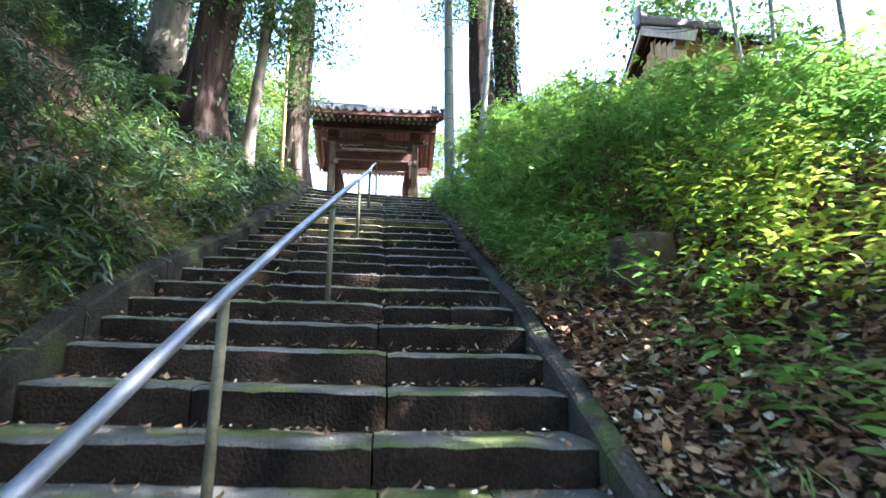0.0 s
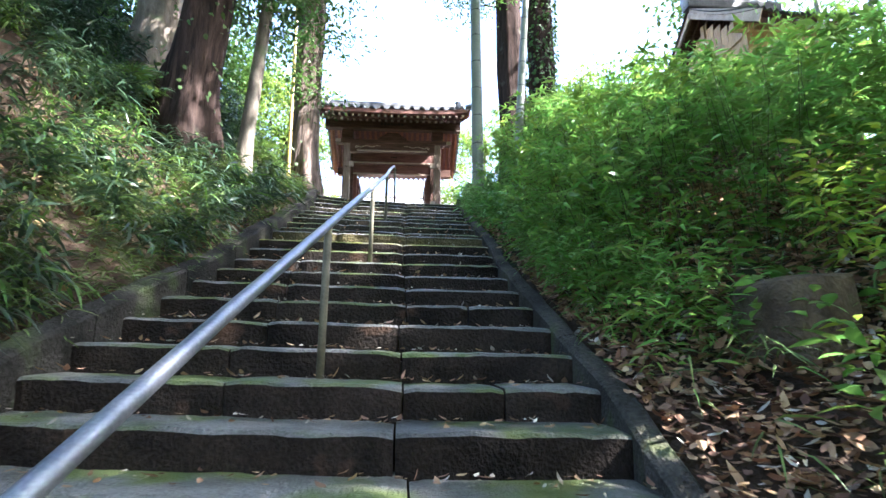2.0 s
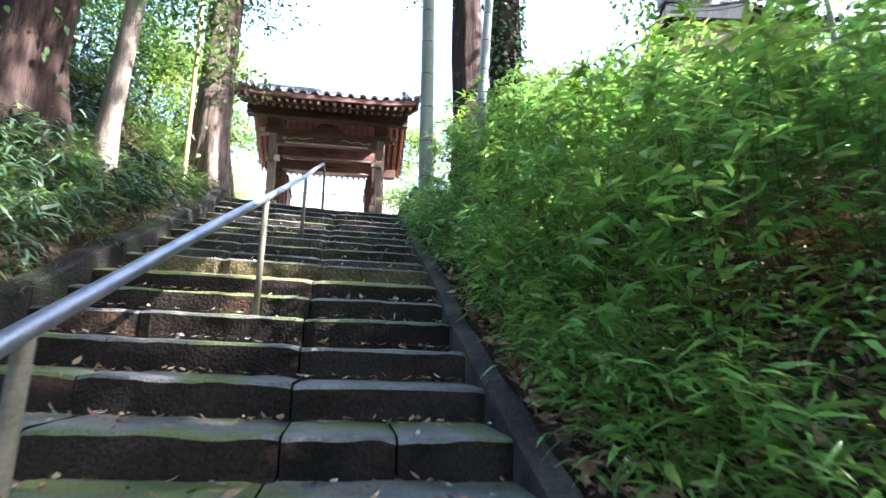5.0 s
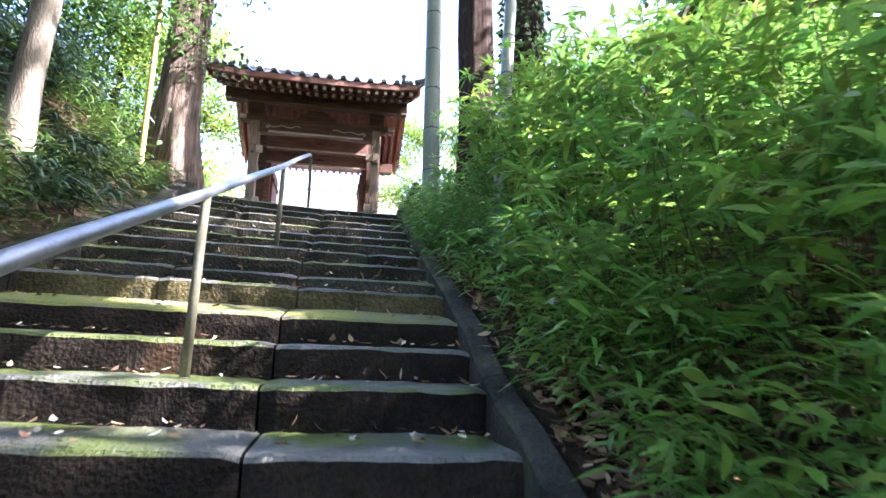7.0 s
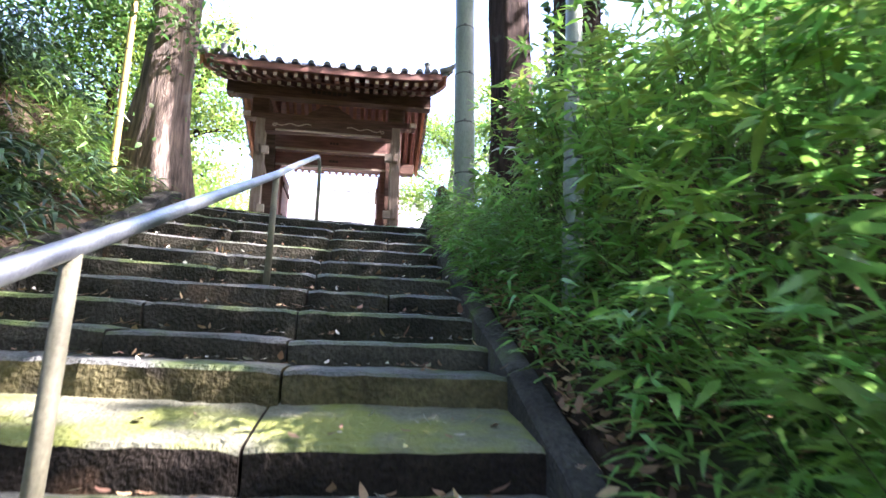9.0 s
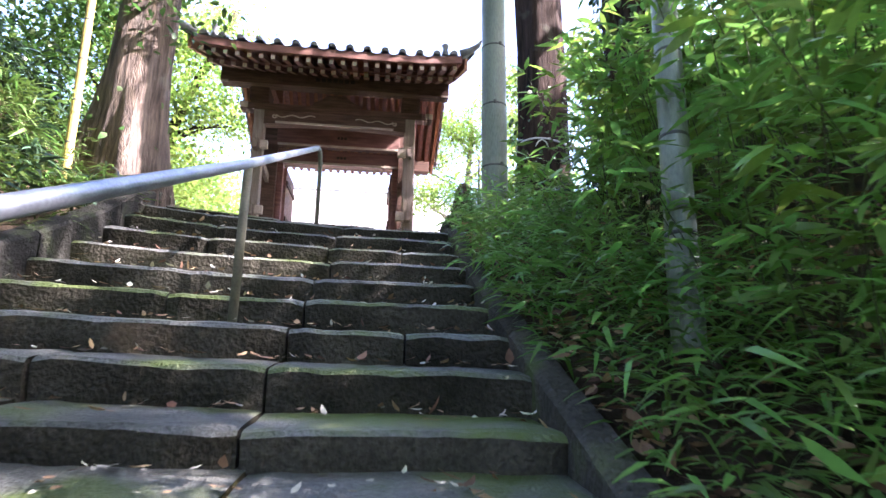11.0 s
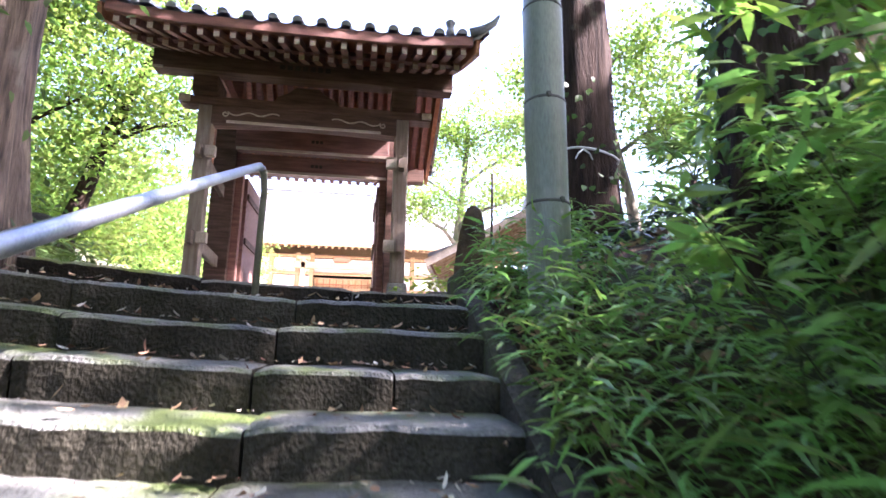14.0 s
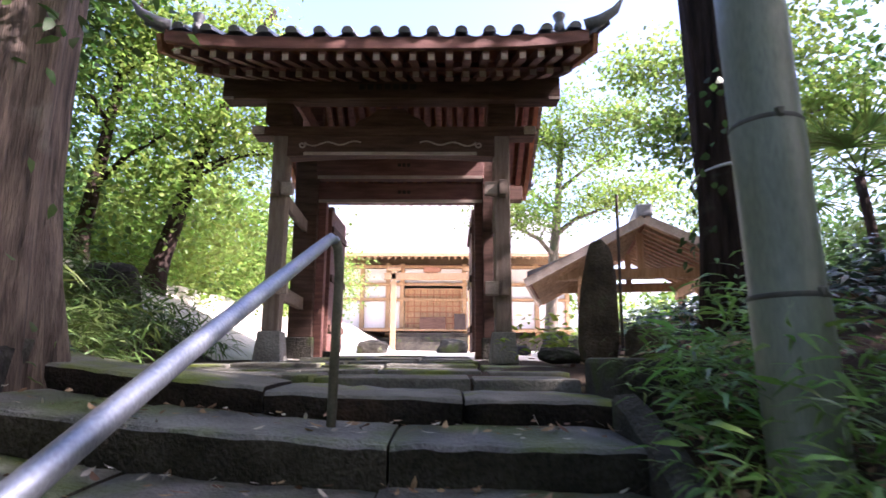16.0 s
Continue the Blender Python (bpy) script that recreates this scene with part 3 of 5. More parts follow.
    bmesh.ops.recalc_face_normals(bm, faces=bm.faces)
    part("frog_leg_strut", bm, WOOD_DARK, gate, "carved frog-leg strut")
    # purlins
    for y, z in ((13.98, 7.82), (16.9, 7.62)):
        bx("purlin", (-1.78, y - 0.1, z - 0.12), (1.58, y + 0.1, z + 0.10), WOOD_DARK)
    for x in (-1.72, 1.52):
        bx("purlin_cap", (x - 0.055, 13.875, 7.69), (x + 0.055, 13.882, 7.72), RAFTER_END, 0.002)
    for k in range(7):
        part("plaque_mark", box(local(-0.42 + 0.085 * k, 13.872, 7.79), local(-0.36 + 0.085 * k, 13.88, 7.85), 0.003), INK, gate)
    bx("ridge_purlin", (-1.78, 15.5, 8.62), (1.58, 15.7, 8.82), WOOD_DARK)
    for x in (-1.25, 1.02):
        bm_("roof_beam", (x, 13.9, 7.98), (x, 16.6, 7.98), 0.14, 0.18, WOOD_RED)
        bx("king_post", (x - 0.08, 15.52, 8.05), (x + 0.08, 15.68, 8.64), WOOD_RED)
    # roof: two slopes, boards below, rafters in two tiers, tiles above
    RY, RZ = 15.6, 9.0
    def roof_z(d, edge):
        """Height of the roof's top at d from ridge (0) to eave (1); edge lifts the corners."""
        return RZ - 1.36 * d + 0.16 * d * d + 0.07 * edge ** 4 * d
    for side in (-1, 1):
        run = 2.68 if side < 0 else 1.80
        bm = bmesh.new()
        nx, ny = 40, 10
        gridv = []
        for i in range(nx + 1):
            u = -1 + 2 * i / nx
            gridv.append([bm.verts.new(local(C + u * 1.78, RY + side * run * j / ny, roof_z(j / ny, u) - 0.11)) for j in range(ny + 1)])
        for i in range(nx):
            for j in range(ny):
                bm.faces.new((gridv[i][j], gridv[i + 1][j], gridv[i + 1][j + 1], gridv[i][j + 1]))
        bmesh.ops.solidify(bm, geom=bm.faces[:], thickness=0.02)
        part("roof_lining", bm, WOOD_BOARD, gate, "orange-brown boards below the roof")
        # pan tiles as one rippled sheet
        bm = bmesh.new()
        nx = 128
        gridv = []
        for i in range(nx + 1):
            u = -1 + 2 * i / nx
            gridv.append([bm.verts.new(local(C + u * 1.86, RY + side * (run + 0.06) * j / ny, roof_z(j / ny, u) - 0.045 + 0.02 * math.cos(2 * math.pi * (i / 8)))) for j in range(ny + 1)])
        for i in range(nx):
            for j in range(ny):
                bm.faces.new((gridv[i][j], gridv[i + 1][j], gridv[i + 1][j + 1], gridv[i][j + 1]))
        bmesh.ops.solidify(bm, geom=bm.faces[:], thickness=0.03)
        part("tile_bed", bm, TILE, gate, "rippled grey pan tiles")
        # fascia
        bm = bmesh.new()
        pts = [(C + (-1 + 2 * i / 12) * 1.74, -1 + 2 * i / 12) for i in range(13)]
        rows = []
        ye = RY + side * run
        for x, u in pts:
            z = roof_z(1, u) - 0.12
            rows.append([bm.verts.new(local(x, ye + side * a, z + b)) for a, b in ((0, -0.035), (0.045, -0.035), (0.045, 0.065), (0, 0.065))])
        for r0, r1 in zip(rows, rows[1:]):
            for k in range(4):
                bm.faces.new((r0[k], r1[k], r1[(k + 1) % 4], r0[(k + 1) % 4]))
        bm.faces.new(rows[0]), bm.faces.new(rows[-1][::-1])
        bmesh.ops.recalc_face_normals(bm, faces=bm.faces)
        part("eave_board", bm, WOOD_RED, gate)
        # flying rafters near the eave and main rafters below them
        for i in range(23):
            u = -0.96 + 1.92 * i / 22
            x = C + u * 1.72
            for name, d0, d1, drop, w, h in (("flying_rafter", 0.55, 0.995, 0.20, 0.055, 0.075), ("rafter", 0.04, 0.84, 0.29, 0.06, 0.08)):
                a = (x, RY + side * run * d0, roof_z(d0, u) - drop)
                b = (x, RY + side * run * d1, roof_z(d1, u) - drop)
                rf = bm_(name, a, b, w, h, WOOD_RED)
                if side < 0:
                    bb = beam(local(*b) + Vector((0, 0.004, 0)), local(b[0], b[1] - 0.006, b[2]), w * 0.94, h * 0.94, 0)
                    part("rafter_end", bb, RAFTER_END, rf, "pale painted end")
        for d, dz in ((0.80, 0.215), (0.965, 0.135)):
            a = (C - 1.72, RY + side * run * d, roof_z(d, 0) - dz)
            b = (C + 1.72, RY + side * run * d, roof_z(d, 0) - dz)
            if d < 0.9:
                bm_("rafter_rail", a, b, 0.06, 0.05, WOOD_RED)
    # bargeboards on the gable ends
    for s in (-1, 1):
        for side in (-1, 1):
            run = 2.68 if side < 0 else 1.80
            for j in range(6):
                d0, d1 = j / 6, (j + 1) / 6
                bm_("bargeboard", (C + s * 1.80, RY + side * run * d0, roof_z(d0, 1) - 0.15), (C + s * 1.80, RY + side * run * d1, roof_z(d1, 1) - 0.15), 0.045, 0.15, WOOD_BOARD)
            # upturned corner tile
            bm = tube([local(C + s * 1.72, RY + side * run, roof_z(1, 1) + 0.0), local(C + s * 1.84, RY + side * (run + 0.05), roof_z(1, 1) + 0.02), local(C + s * 1.95, RY + side * (run + 0.08), roof_z(1, 1) + 0.09), local(C + s * 2.0, RY + side * (run + 0.1), roof_z(1, 1) + 0.17)], [0.055, 0.05, 0.035, 0.012], 10)
            part("corner_tile", bm, TILE, gate, "upturned corner tile", True)
    # ridge courses with end tiles
    bx("ridge_course", (C - 1.85, RY - 0.13, 8.98), (C + 1.85, RY + 0.13, 9.10), TILE, 0.02)
    bx("ridge_course", (C - 1.87, RY - 0.1, 9.10), (C + 1.87, RY + 0.1, 9.18), TILE, 0.02)
    part("ridge_cap", tube([local(C - 1.9, RY, 9.2), local(C + 1.9, RY, 9.2)], [0.075, 0.075], 12), TILE, gate, smooth=True)
    for s in (-1, 1):
        part("ridge_end_tile", rock((0.09, 0.14, 0.16), 3 + s, 0.15, 2), TILE, gate, "ornamental ridge-end tile").location = local(C + s * 1.9, RY, 9.2)
    for s in (-1, 1):
        orn = part("eave_ornament", tube([Vector((0, 0, -0.03)), Vector((0, 0, 0.03)), Vector((0, 0, 0.05)), Vector((0, 0, 0.10)), Vector((0, 0, 0.12)), Vector((0, 0, 0.15))], [0.05, 0.045, 0.03, 0.05, 0.055, 0.02], 10), TILE, gate, "small pot-shaped eave ornament", True)
        orn.location = local(C + s * 1.52, RY - 2.62, roof_z(1, 0.85) + 0.05)
    # rows of round tiles, each tile a piece on one shared mesh
    bm = bmesh.new()
    sec = []
    for y, r in ((0.0, 0.05), (0.02, 0.055), (0.33, 0.05)):
        sec.append([bm.verts.new((r * math.cos(math.pi * k / 6), y, r * math.sin(math.pi * k / 6))) for k in range(7)])
    for a, b in zip(sec, sec[1:]):
        for k in range(6):
            bm.faces.new((a[k], a[k + 1], b[k + 1], b[k]))
    bm.faces.new(sec[0][::-1])
    bmesh.ops.recalc_face_normals(bm, faces=bm.faces)
    first = part("roll_tile", bm, TILE, gate, smooth=False)
    shared = first.data
    bpy.data.objects.remove(first)
    for side in (-1, 1):
        run = 2.74 if side < 0 else 1.86
        for i in range(17):
            u = -1 + 2 * i / 16
            for j in range(9):
                d1, d0 = (j + 1) / 9, j / 9
                a = local(C + u * 1.86, RY + side * run * d1, roof_z(d1, u) - 0.02)
                b = local(C + u * 1.86, RY + side * run * d0, roof_z(d0, u) - 0.02)
                ob = new("roll_tile", shared)
                ob.parent = gate
                ax = (b - a).normalized()
                xa = Vector((1, 0, 0)) * (1 if side < 0 else -1)
                ob.matrix_local = Matrix.Translation(a) @ Matrix((xa, ax, xa.cross(ax))).transposed().to_4x4()


build_gate()


# ---- trees ----
def trunk_points(base, top, n, bend, seed):
    base, top = Vector(base), Vector(top)
    pts = []
    for i in range(n):
        t = i / (n - 1)
        p = base.lerp(top, t)
        p.x += bend * math.sin(t * 3.0 + seed) * t + 0.05 * noise.noise((t * 4, seed, 0)) * (t > 0)
        p.y += bend * math.cos(t * 2.2 + seed) * t * 0.6
        pts.append(p)
    return pts


# added sun flecks (place, radius): crown leaves along their sun lines are left out
SUN_GAPS = [(-0.60, 7.40, 3.40, 0.27), (-1.0, 9.6, 4.4, 0.26), (-0.75, 8.9, 4.1, 0.14), (-0.2, 9.7, 4.4, 0.12), (2.9, 2.9, 2.75, 0.48), (3.4, 3.5, 3.3, 0.30), (2.1, 5.6, 3.9, 0.28), (2.6, 6.6, 4.6, 0.3), (2.05, 2.75, 1.7, 0.30),
            (1.75, 3.95, 2.3, 0.28), (2.4, 4.2, 2.7, 0.25), (-1.75, 11.1, 6.3, 1.0), (-1.75, 11.1, 7.8, 0.8), (-2.3, 10.7, 5.5, 0.7), (-2.0, 10.0, 4.9, 0.35), (-2.0, 8.4, 4.85, 0.2), (-2.75, 7.7, 4.6, 0.22), (1.0, 3.5, 1.9, 0.10),
            (2.75, 12.5, 7.6, 0.4), (-1.2, 12.3, 5.1, 0.3), (1.6, 12.4, 5.2, 0.3), (1.9, 11.6, 5.2, 0.25), (3.0, 6.4, 4.9, 0.4), (2.5, 8.0, 5.1, 0.3), (4.0, 5.0, 4.6, 0.5)]
# extra flecks at random to dapple the bamboo grass
gap_random = random.Random(17)
SUN_GAPS += [(gap_random.uniform(1.6, 4.5), gap_random.uniform(3.6, 9.6), gap_random.uniform(3.0, 5.6), gap_random.uniform(0.10, 0.20)) for _ in range(16)]


def crown_leaves(centres, radii, count, length, width, mat, name="crown", flat=0.6, clump=0.28, gaps=True):
    """Leaves in many small sprays round the ends of twigs, gathered in uneven masses."""
    centres, radii = np.array(centres, float), np.array(radii, float)
    per = 14
    n_sprays = max(1, count // per)
    which = rng.integers(0, len(centres), n_sprays)
    spots = centres[which] + unit(n_sprays) * (rng.random((n_sprays, 1)) ** 0.45) * radii[which][:, None] * np.array([1, 1, flat])
    P = np.repeat(spots, per, axis=0) + rng.normal(size=(n_sprays * per, 3)) * clump * np.array([1, 1, 0.5])
    # drop leaves that would block a chosen sun fleck
    if gaps:
        ray = np.array(SUN_DIR)
        for g in SUN_GAPS:
            rel = P - np.array(g[:3])
            along = rel @ ray
            P = P[(along < 1.2) | (np.linalg.norm(rel - along[:, None] * ray, axis=1) > g[3])]
    n = len(P)
    D = unit(n) * np.array([1, 1, 0.5]) + np.array([0, 0, -0.25])
    N = unit(n) * 0.6 + np.array([0, 0, 1.0])
    return leaf_mesh(name, P, D, N, length * (0.7 + 0.6 * rng.random(n)), width * (0.7 + 0.6 * rng.random(n)), mat)


def build_tree(name, base, top, r0, r1, bark, label, limbs, crown, mat, group="", bend=0.1, seed=1, wobble=0.12, leaf=(0.12, 0.03), category="tree", ivy=None, sides=54, flare=0.5):
    tree = thing(name, base, label, category, group)
    o = Vector(base)
    n = 22
    pts = trunk_points(base, top, n, bend, seed)
    pts[0] = pts[0] - Vector((0, 0, 0.4))
    rad = [r0 + (r1 - r0) * (i / (n - 1)) for i in range(n)]
    rad[0], rad[1] = r0 * 1.35, r0 * 1.08
    part("trunk", tube([p - o for p in pts], rad, sides, None, wobble, True, flare), bark, tree, smooth=True)
    r = random.Random(seed * 13 + 5)
    ends = []
    for (t, dx, dy, dz, rr) in limbs:
        k = min(n - 1, int(t * (n - 1)))
        p = pts[k]
        q = [p]
        for s in (0.3, 0.65, 1.0):
            q.append(p + Vector((dx * s + r.uniform(-0.12, 0.12), dy * s + r.uniform(-0.12, 0.12), dz * s + 0.12 * math.sin(s * 5))))
        limb = part("limb", tube([v - o for v in q], [rr, rr * 0.75, rr * 0.5, rr * 0.2], 8, None, 0.1), bark, tree, smooth=True)
        for a in range(3):
            s0 = q[1 + a % 3]
            tip = s0 + Vector((r.uniform(-0.7, 0.7), r.uniform(-0.5, 0.5), r.uniform(0.0, 0.7)))
            part("twig", tube([s0 - o, (s0 + tip) / 2 - o + Vector((0, 0, 0.06)), tip - o], [rr * 0.35, rr * 0.25, rr * 0.08], 6), bark, limb, smooth=True)
            ends.append(tip)
        ends.append(q[-1])
    if crown:
        cs, rs, count = [], [], crown[2]
        for e in ends:
            cs.append(e), rs.append(crown[1])
        for c in crown[0]:
            cs.append(Vector(c[:3])), rs.append(c[3])
        ob = crown_leaves([tuple(c) for c in cs], rs, count, leaf[0], leaf[1], mat)
        ob.parent = tree
        ob.matrix_parent_inverse = tree.matrix_world.inverted()
        tagged(ob, kind="stuff")
    if ivy:
        m = ivy[2]
        t = rng.random(m) * (ivy[1] - ivy[0]) + ivy[0]
        a = rng.random(m) * 2 * math.pi
        idx = t * (n - 1)
        P = np.array([tuple(pts[int(i)].lerp(pts[min(n - 1, int(i) + 1)], i % 1)) for i in idx])
        out = np.stack([np.cos(a), np.sin(a), np.zeros(m)], 1)
        rr = np.array([rad[int(i)] for i in idx])[:, None] * 1.05 + rng.random((m, 1)) * 0.08
        D = out * 0.5 + unit(m) * 0.5 + np.array([0, 0, -0.6])
        ob = leaf_mesh("ivy", P + out * rr, D, out + unit(m) * 0.4, 0.05 + 0.05 * rng.random(m), 0.02 + 0.015 * rng.random(m), CROWN)
        ob.parent = tree
        ob.matrix_parent_inverse = tree.matrix_world.inverted()
        tagged(ob, "dark ivy leaves climbing the trunk", kind="stuff")
    return tree


def gz(x, y):
    return float(ground_z(x, y))


# west bank trunks
build_tree("cedar_tree", (-2.78, 7.95, gz(-2.78, 7.95)), (-1.75, 7.85, 13.5), 0.33, 0.25, BARK_RED, "thick dark reddish cedar trunk leaning over the bank", [
    (0.25, 0.5, -0.4, 0.25, 0.025), (0.4, -0.7, -0.5, 0.2, 0.03), (0.8, 1.0, 0.3, 0.5, 0.05), (0.8, -1.4, -0.4, 0.5, 0.05), (0.95, -0.6, -1.2, 0.8, 0.05)],
    ([(-1.9, 8.1, 13.6, 1.6), (-3.4, 7.5, 13.0, 1.6)], 0.35, 5000), CROWN, bend=0.04, seed=3, leaf=(0.10, 0.02), ivy=(0.02, 0.35, 160))
build_tree("cedar_tree", (-4.0, 9.5, gz(-4.0, 9.5)), (-3.8, 9.7, 15.0), 0.33, 0.25, BARK_GREY, "old cedar trunk standing higher on the shady bank", [
    (0.35, 0.8, -0.6, 0.1, 0.03), (0.5, 0.9, -0.4, 0.3, 0.03), (0.7, -1.2, -0.5, 0.3, 0.04), (0.9, 1.0, -0.4, 0.5, 0.05)],
    ([(-4.5, 9.6, 11.0, 1.3), (-3.4, 10.2, 13.8, 1.6), (-5.2, 9.4, 13.0, 1.5)], 0.5, 6000), CROWN, bend=0.03, seed=5, leaf=(0.10, 0.02))
build_tree("slender_tree", (-2.1, 8.5, gz(-2.1, 8.5)), (-1.5, 8.0, 11.5), 0.105, 0.06, BARK_GREY, "slender grey tree bending above the kerb", [
    (0.35, 0.4, -0.2, 0.25, 0.02), (0.45, -0.6, -0.2, 0.3, 0.02), (0.6, 0.4, 0.1, 0.35, 0.02), (0.75, -0.5, 0.2, 0.5, 0.02), (0.9, 0.4, -0.3, 0.3, 0.02)],
    ([(-2.0, 8.8, 9.2, 0.5), (-2.3, 8.7, 8.0, 0.5)], 0.32, 5200), CROWN, bend=0.10, seed=2, leaf=(0.10, 0.022), sides=12, flare=0.2)
build_tree("cedar_tree", (-1.80, 11.32, gz(-1.80, 11.32)), (-1.72, 11.6, 15.0), 0.27, 0.21, BARK_SUNLIT, "broad sunlit cedar trunk with peeling fibrous bark", [
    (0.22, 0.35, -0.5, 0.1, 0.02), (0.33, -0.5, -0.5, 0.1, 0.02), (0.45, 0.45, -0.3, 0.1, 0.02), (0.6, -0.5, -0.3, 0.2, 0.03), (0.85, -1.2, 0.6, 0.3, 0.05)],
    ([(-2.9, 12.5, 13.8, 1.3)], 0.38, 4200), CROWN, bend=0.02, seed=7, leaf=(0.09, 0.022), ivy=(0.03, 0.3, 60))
# dark slender trees behind the gate on the west side
build_tree("slender_tree", (-4.1, 17.2, gz(-4.1, 17.2)), (-2.9, 17.9, 11.5), 0.14, 0.06, BARK_RED, "dark leaning tree with spreading limbs beside the courtyard", [
    (0.3, 1.3, -0.2, 0.9, 0.05), (0.42, 1.6, 0.2, 0.5, 0.045), (0.5, -0.9, -0.2, 1.2, 0.05), (0.65, 1.0, -0.3, 0.9, 0.04), (0.8, -1.0, 0.2, 0.8, 0.03)],
    ([(-3.6, 17.4, 10.8, 1.2)], 0.6, 10000), CROWN_LIGHT, bend=0.18, seed=4, leaf=(0.085, 0.026), sides=12, flare=0.2)
build_tree("slender_tree", (-4.9, 16.6, gz(-4.9, 16.6)), (-4.5, 17.0, 11.0), 0.11, 0.05, BARK_RED, "dark forked tree standing in the wood", [
    (0.25, 1.2, 0.1, 1.3, 0.05), (0.5, -0.9, 0.0, 1.0, 0.04), (0.7, 0.8, 0.2, 0.9, 0.03)],
    ([(-4.8, 16.6, 10.2, 1.2)], 0.6, 7000), CROWN_LIGHT, bend=0.16, seed=9, leaf=(0.085, 0.026), sides=12, flare=0.2)
# east side trunks behind the bamboo grass
build_tree("cedar_tree", (2.72, 12.78, gz(2.72, 12.78)), (2.56, 13.0, 17.0), 0.32, 0.27, BARK_RED, "tall brown cedar trunk with a white band and ivy", [
    (0.45, -0.8, -0.5, -0.1, 0.03), (0.6, -0.7, 0.4, 0.0, 0.03), (0.72, 0.9, 0.3, 0.3, 0.04), (0.9, 1.2, -0.8, 0.4, 0.05)],
    ([(3.2, 11.4, 14.6, 1.5), (3.8, 10.6, 15.0, 1.5)], 0.4, 5500), CROWN, bend=0.03, seed=6, leaf=(0.09, 0.02), ivy=(0.0, 0.16, 200), flare=0.15)
build_tree("cedar_tree", (2.69, 10.2, gz(2.69, 10.2)), (2.72, 10.35, 17.0), 0.24, 0.21, BARK_RED, "massive grey-green trunk wrapped in ivy", [
    (0.5, 0.9, -0.7, 0.1, 0.03), (0.65, -0.6, -0.9, 0.1, 0.03), (0.8, 1.2, 0.2, 0.4, 0.05), (0.95, 1.0, -1.4, 0.5, 0.05)],
    ([(4.6, 11.4, 14.8, 1.7), (5.4, 10.2, 14.6, 1.7), (4.4, 12.6, 16.5, 1.8)], 0.5, 9000), CROWN, bend=0.02, seed=8, leaf=(0.09, 0.02), ivy=(0.0, 0.7, 3600))


def build_band():
    band = thing("trunk_band", (2.70, 12.8, 6.53), "white tape tied round a cedar trunk", "tape")
    ring = [Vector((0.355 * math.cos(a), 0.355 * math.sin(a), 0.03 * math.sin(a * 2))) for a in np.linspace(0, 2 * math.pi, 33)]
    part("loop", tube(ring, [0.012] * 33, 6), WHITE_TAPE, band, smooth=True)
    for dx in (-0.06, 0.05):
        part("tape_end", tube([Vector((-0.12, -0.345, 0)), Vector((dx - 0.12, -0.37, -0.05)), Vector((dx * 1.5 - 0.12, -0.37, -0.11))], [0.009, 0.008, 0.004], 6), WHITE_TAPE, band)


build_band()


def build_bamboo(name, base, top, r0, r1, mat, label, node=0.32, group="", n_leaves=0, spots=()):
    culm = thing(name, base, label, "bamboo", group)
    o, base, top = Vector(base), Vector(base), Vector(top)
    ln = (top - base).length
    count = int(ln / node)
    pts, rad = [], []
    for i in range(count + 1):
        t = i / count
        p = base.lerp(top, t)
        r = r0 + (r1 - r0) * t
        pts += [p - o, p - o + (top - base).normalized() * node * 0.04, p - o + (top - base).normalized() * node * 0.5]
        rad += [r * 1.035, r * 0.985, r]
    part("culm", tube(pts, rad, 20), mat, culm, smooth=True)
    for i in range(1, count):
        p = base.lerp(top, i / count) - o
        d = (top - base).normalized()
        r = (r0 + (r1 - r0) * i / count)
        part("node_ring", tube([p - d * 0.014, p - d * 0.006, p + d * 0.004, p + d * 0.012], [r * 0.99, r * 1.055, r * 1.05, r * 0.99], 20), BAMBOO_NODE, culm, smooth=True)
        if r0 > 0.08:
            a = -1.2 - (i % 2) * 0.5
            part("branch_scar", rock((0.016, 0.016, 0.02), i, 0.2, 1), BAMBOO_NODE, culm).location = p + Vector((math.cos(a) * r, math.sin(a) * r, 0.01))
    if spots:
        ob = crown_leaves([s[:3] for s in spots], [s[3] for s in spots], n_leaves, 0.12, 0.011, SASA, "crown", 0.8, 0.22)
        ob.parent = culm
        ob.matrix_parent_inverse = culm.matrix_world.inverted()
        tagged(ob, kind="stuff")
    return culm


build_bamboo("bamboo_culm", (1.525, 10.44, 4.25), (1.53, 10.73, 13.85), 0.112, 0.085, BAMBOO, "thick pale green bamboo culm beside the steps", 0.56, "bamboo by the steps")
build_bamboo("bamboo_culm", (1.64, 7.9, gz(1.64, 7.9)), (2.55, 9.5, 12.0), 0.06, 0.04, BAMBOO, "pale green bamboo culm rising out of bamboo grass", 0.42, "bamboo by the steps")
build_bamboo("dry_bamboo_pole", (-1.90, 10.6, gz(-1.90, 10.6)), (-1.97, 10.7, 12.0), 0.034, 0.022, BAMBOO_DRY, "dry yellow bamboo pole beside the cedar", 0.36)
# bamboo grove on the east hillside
rr = random.Random(21)
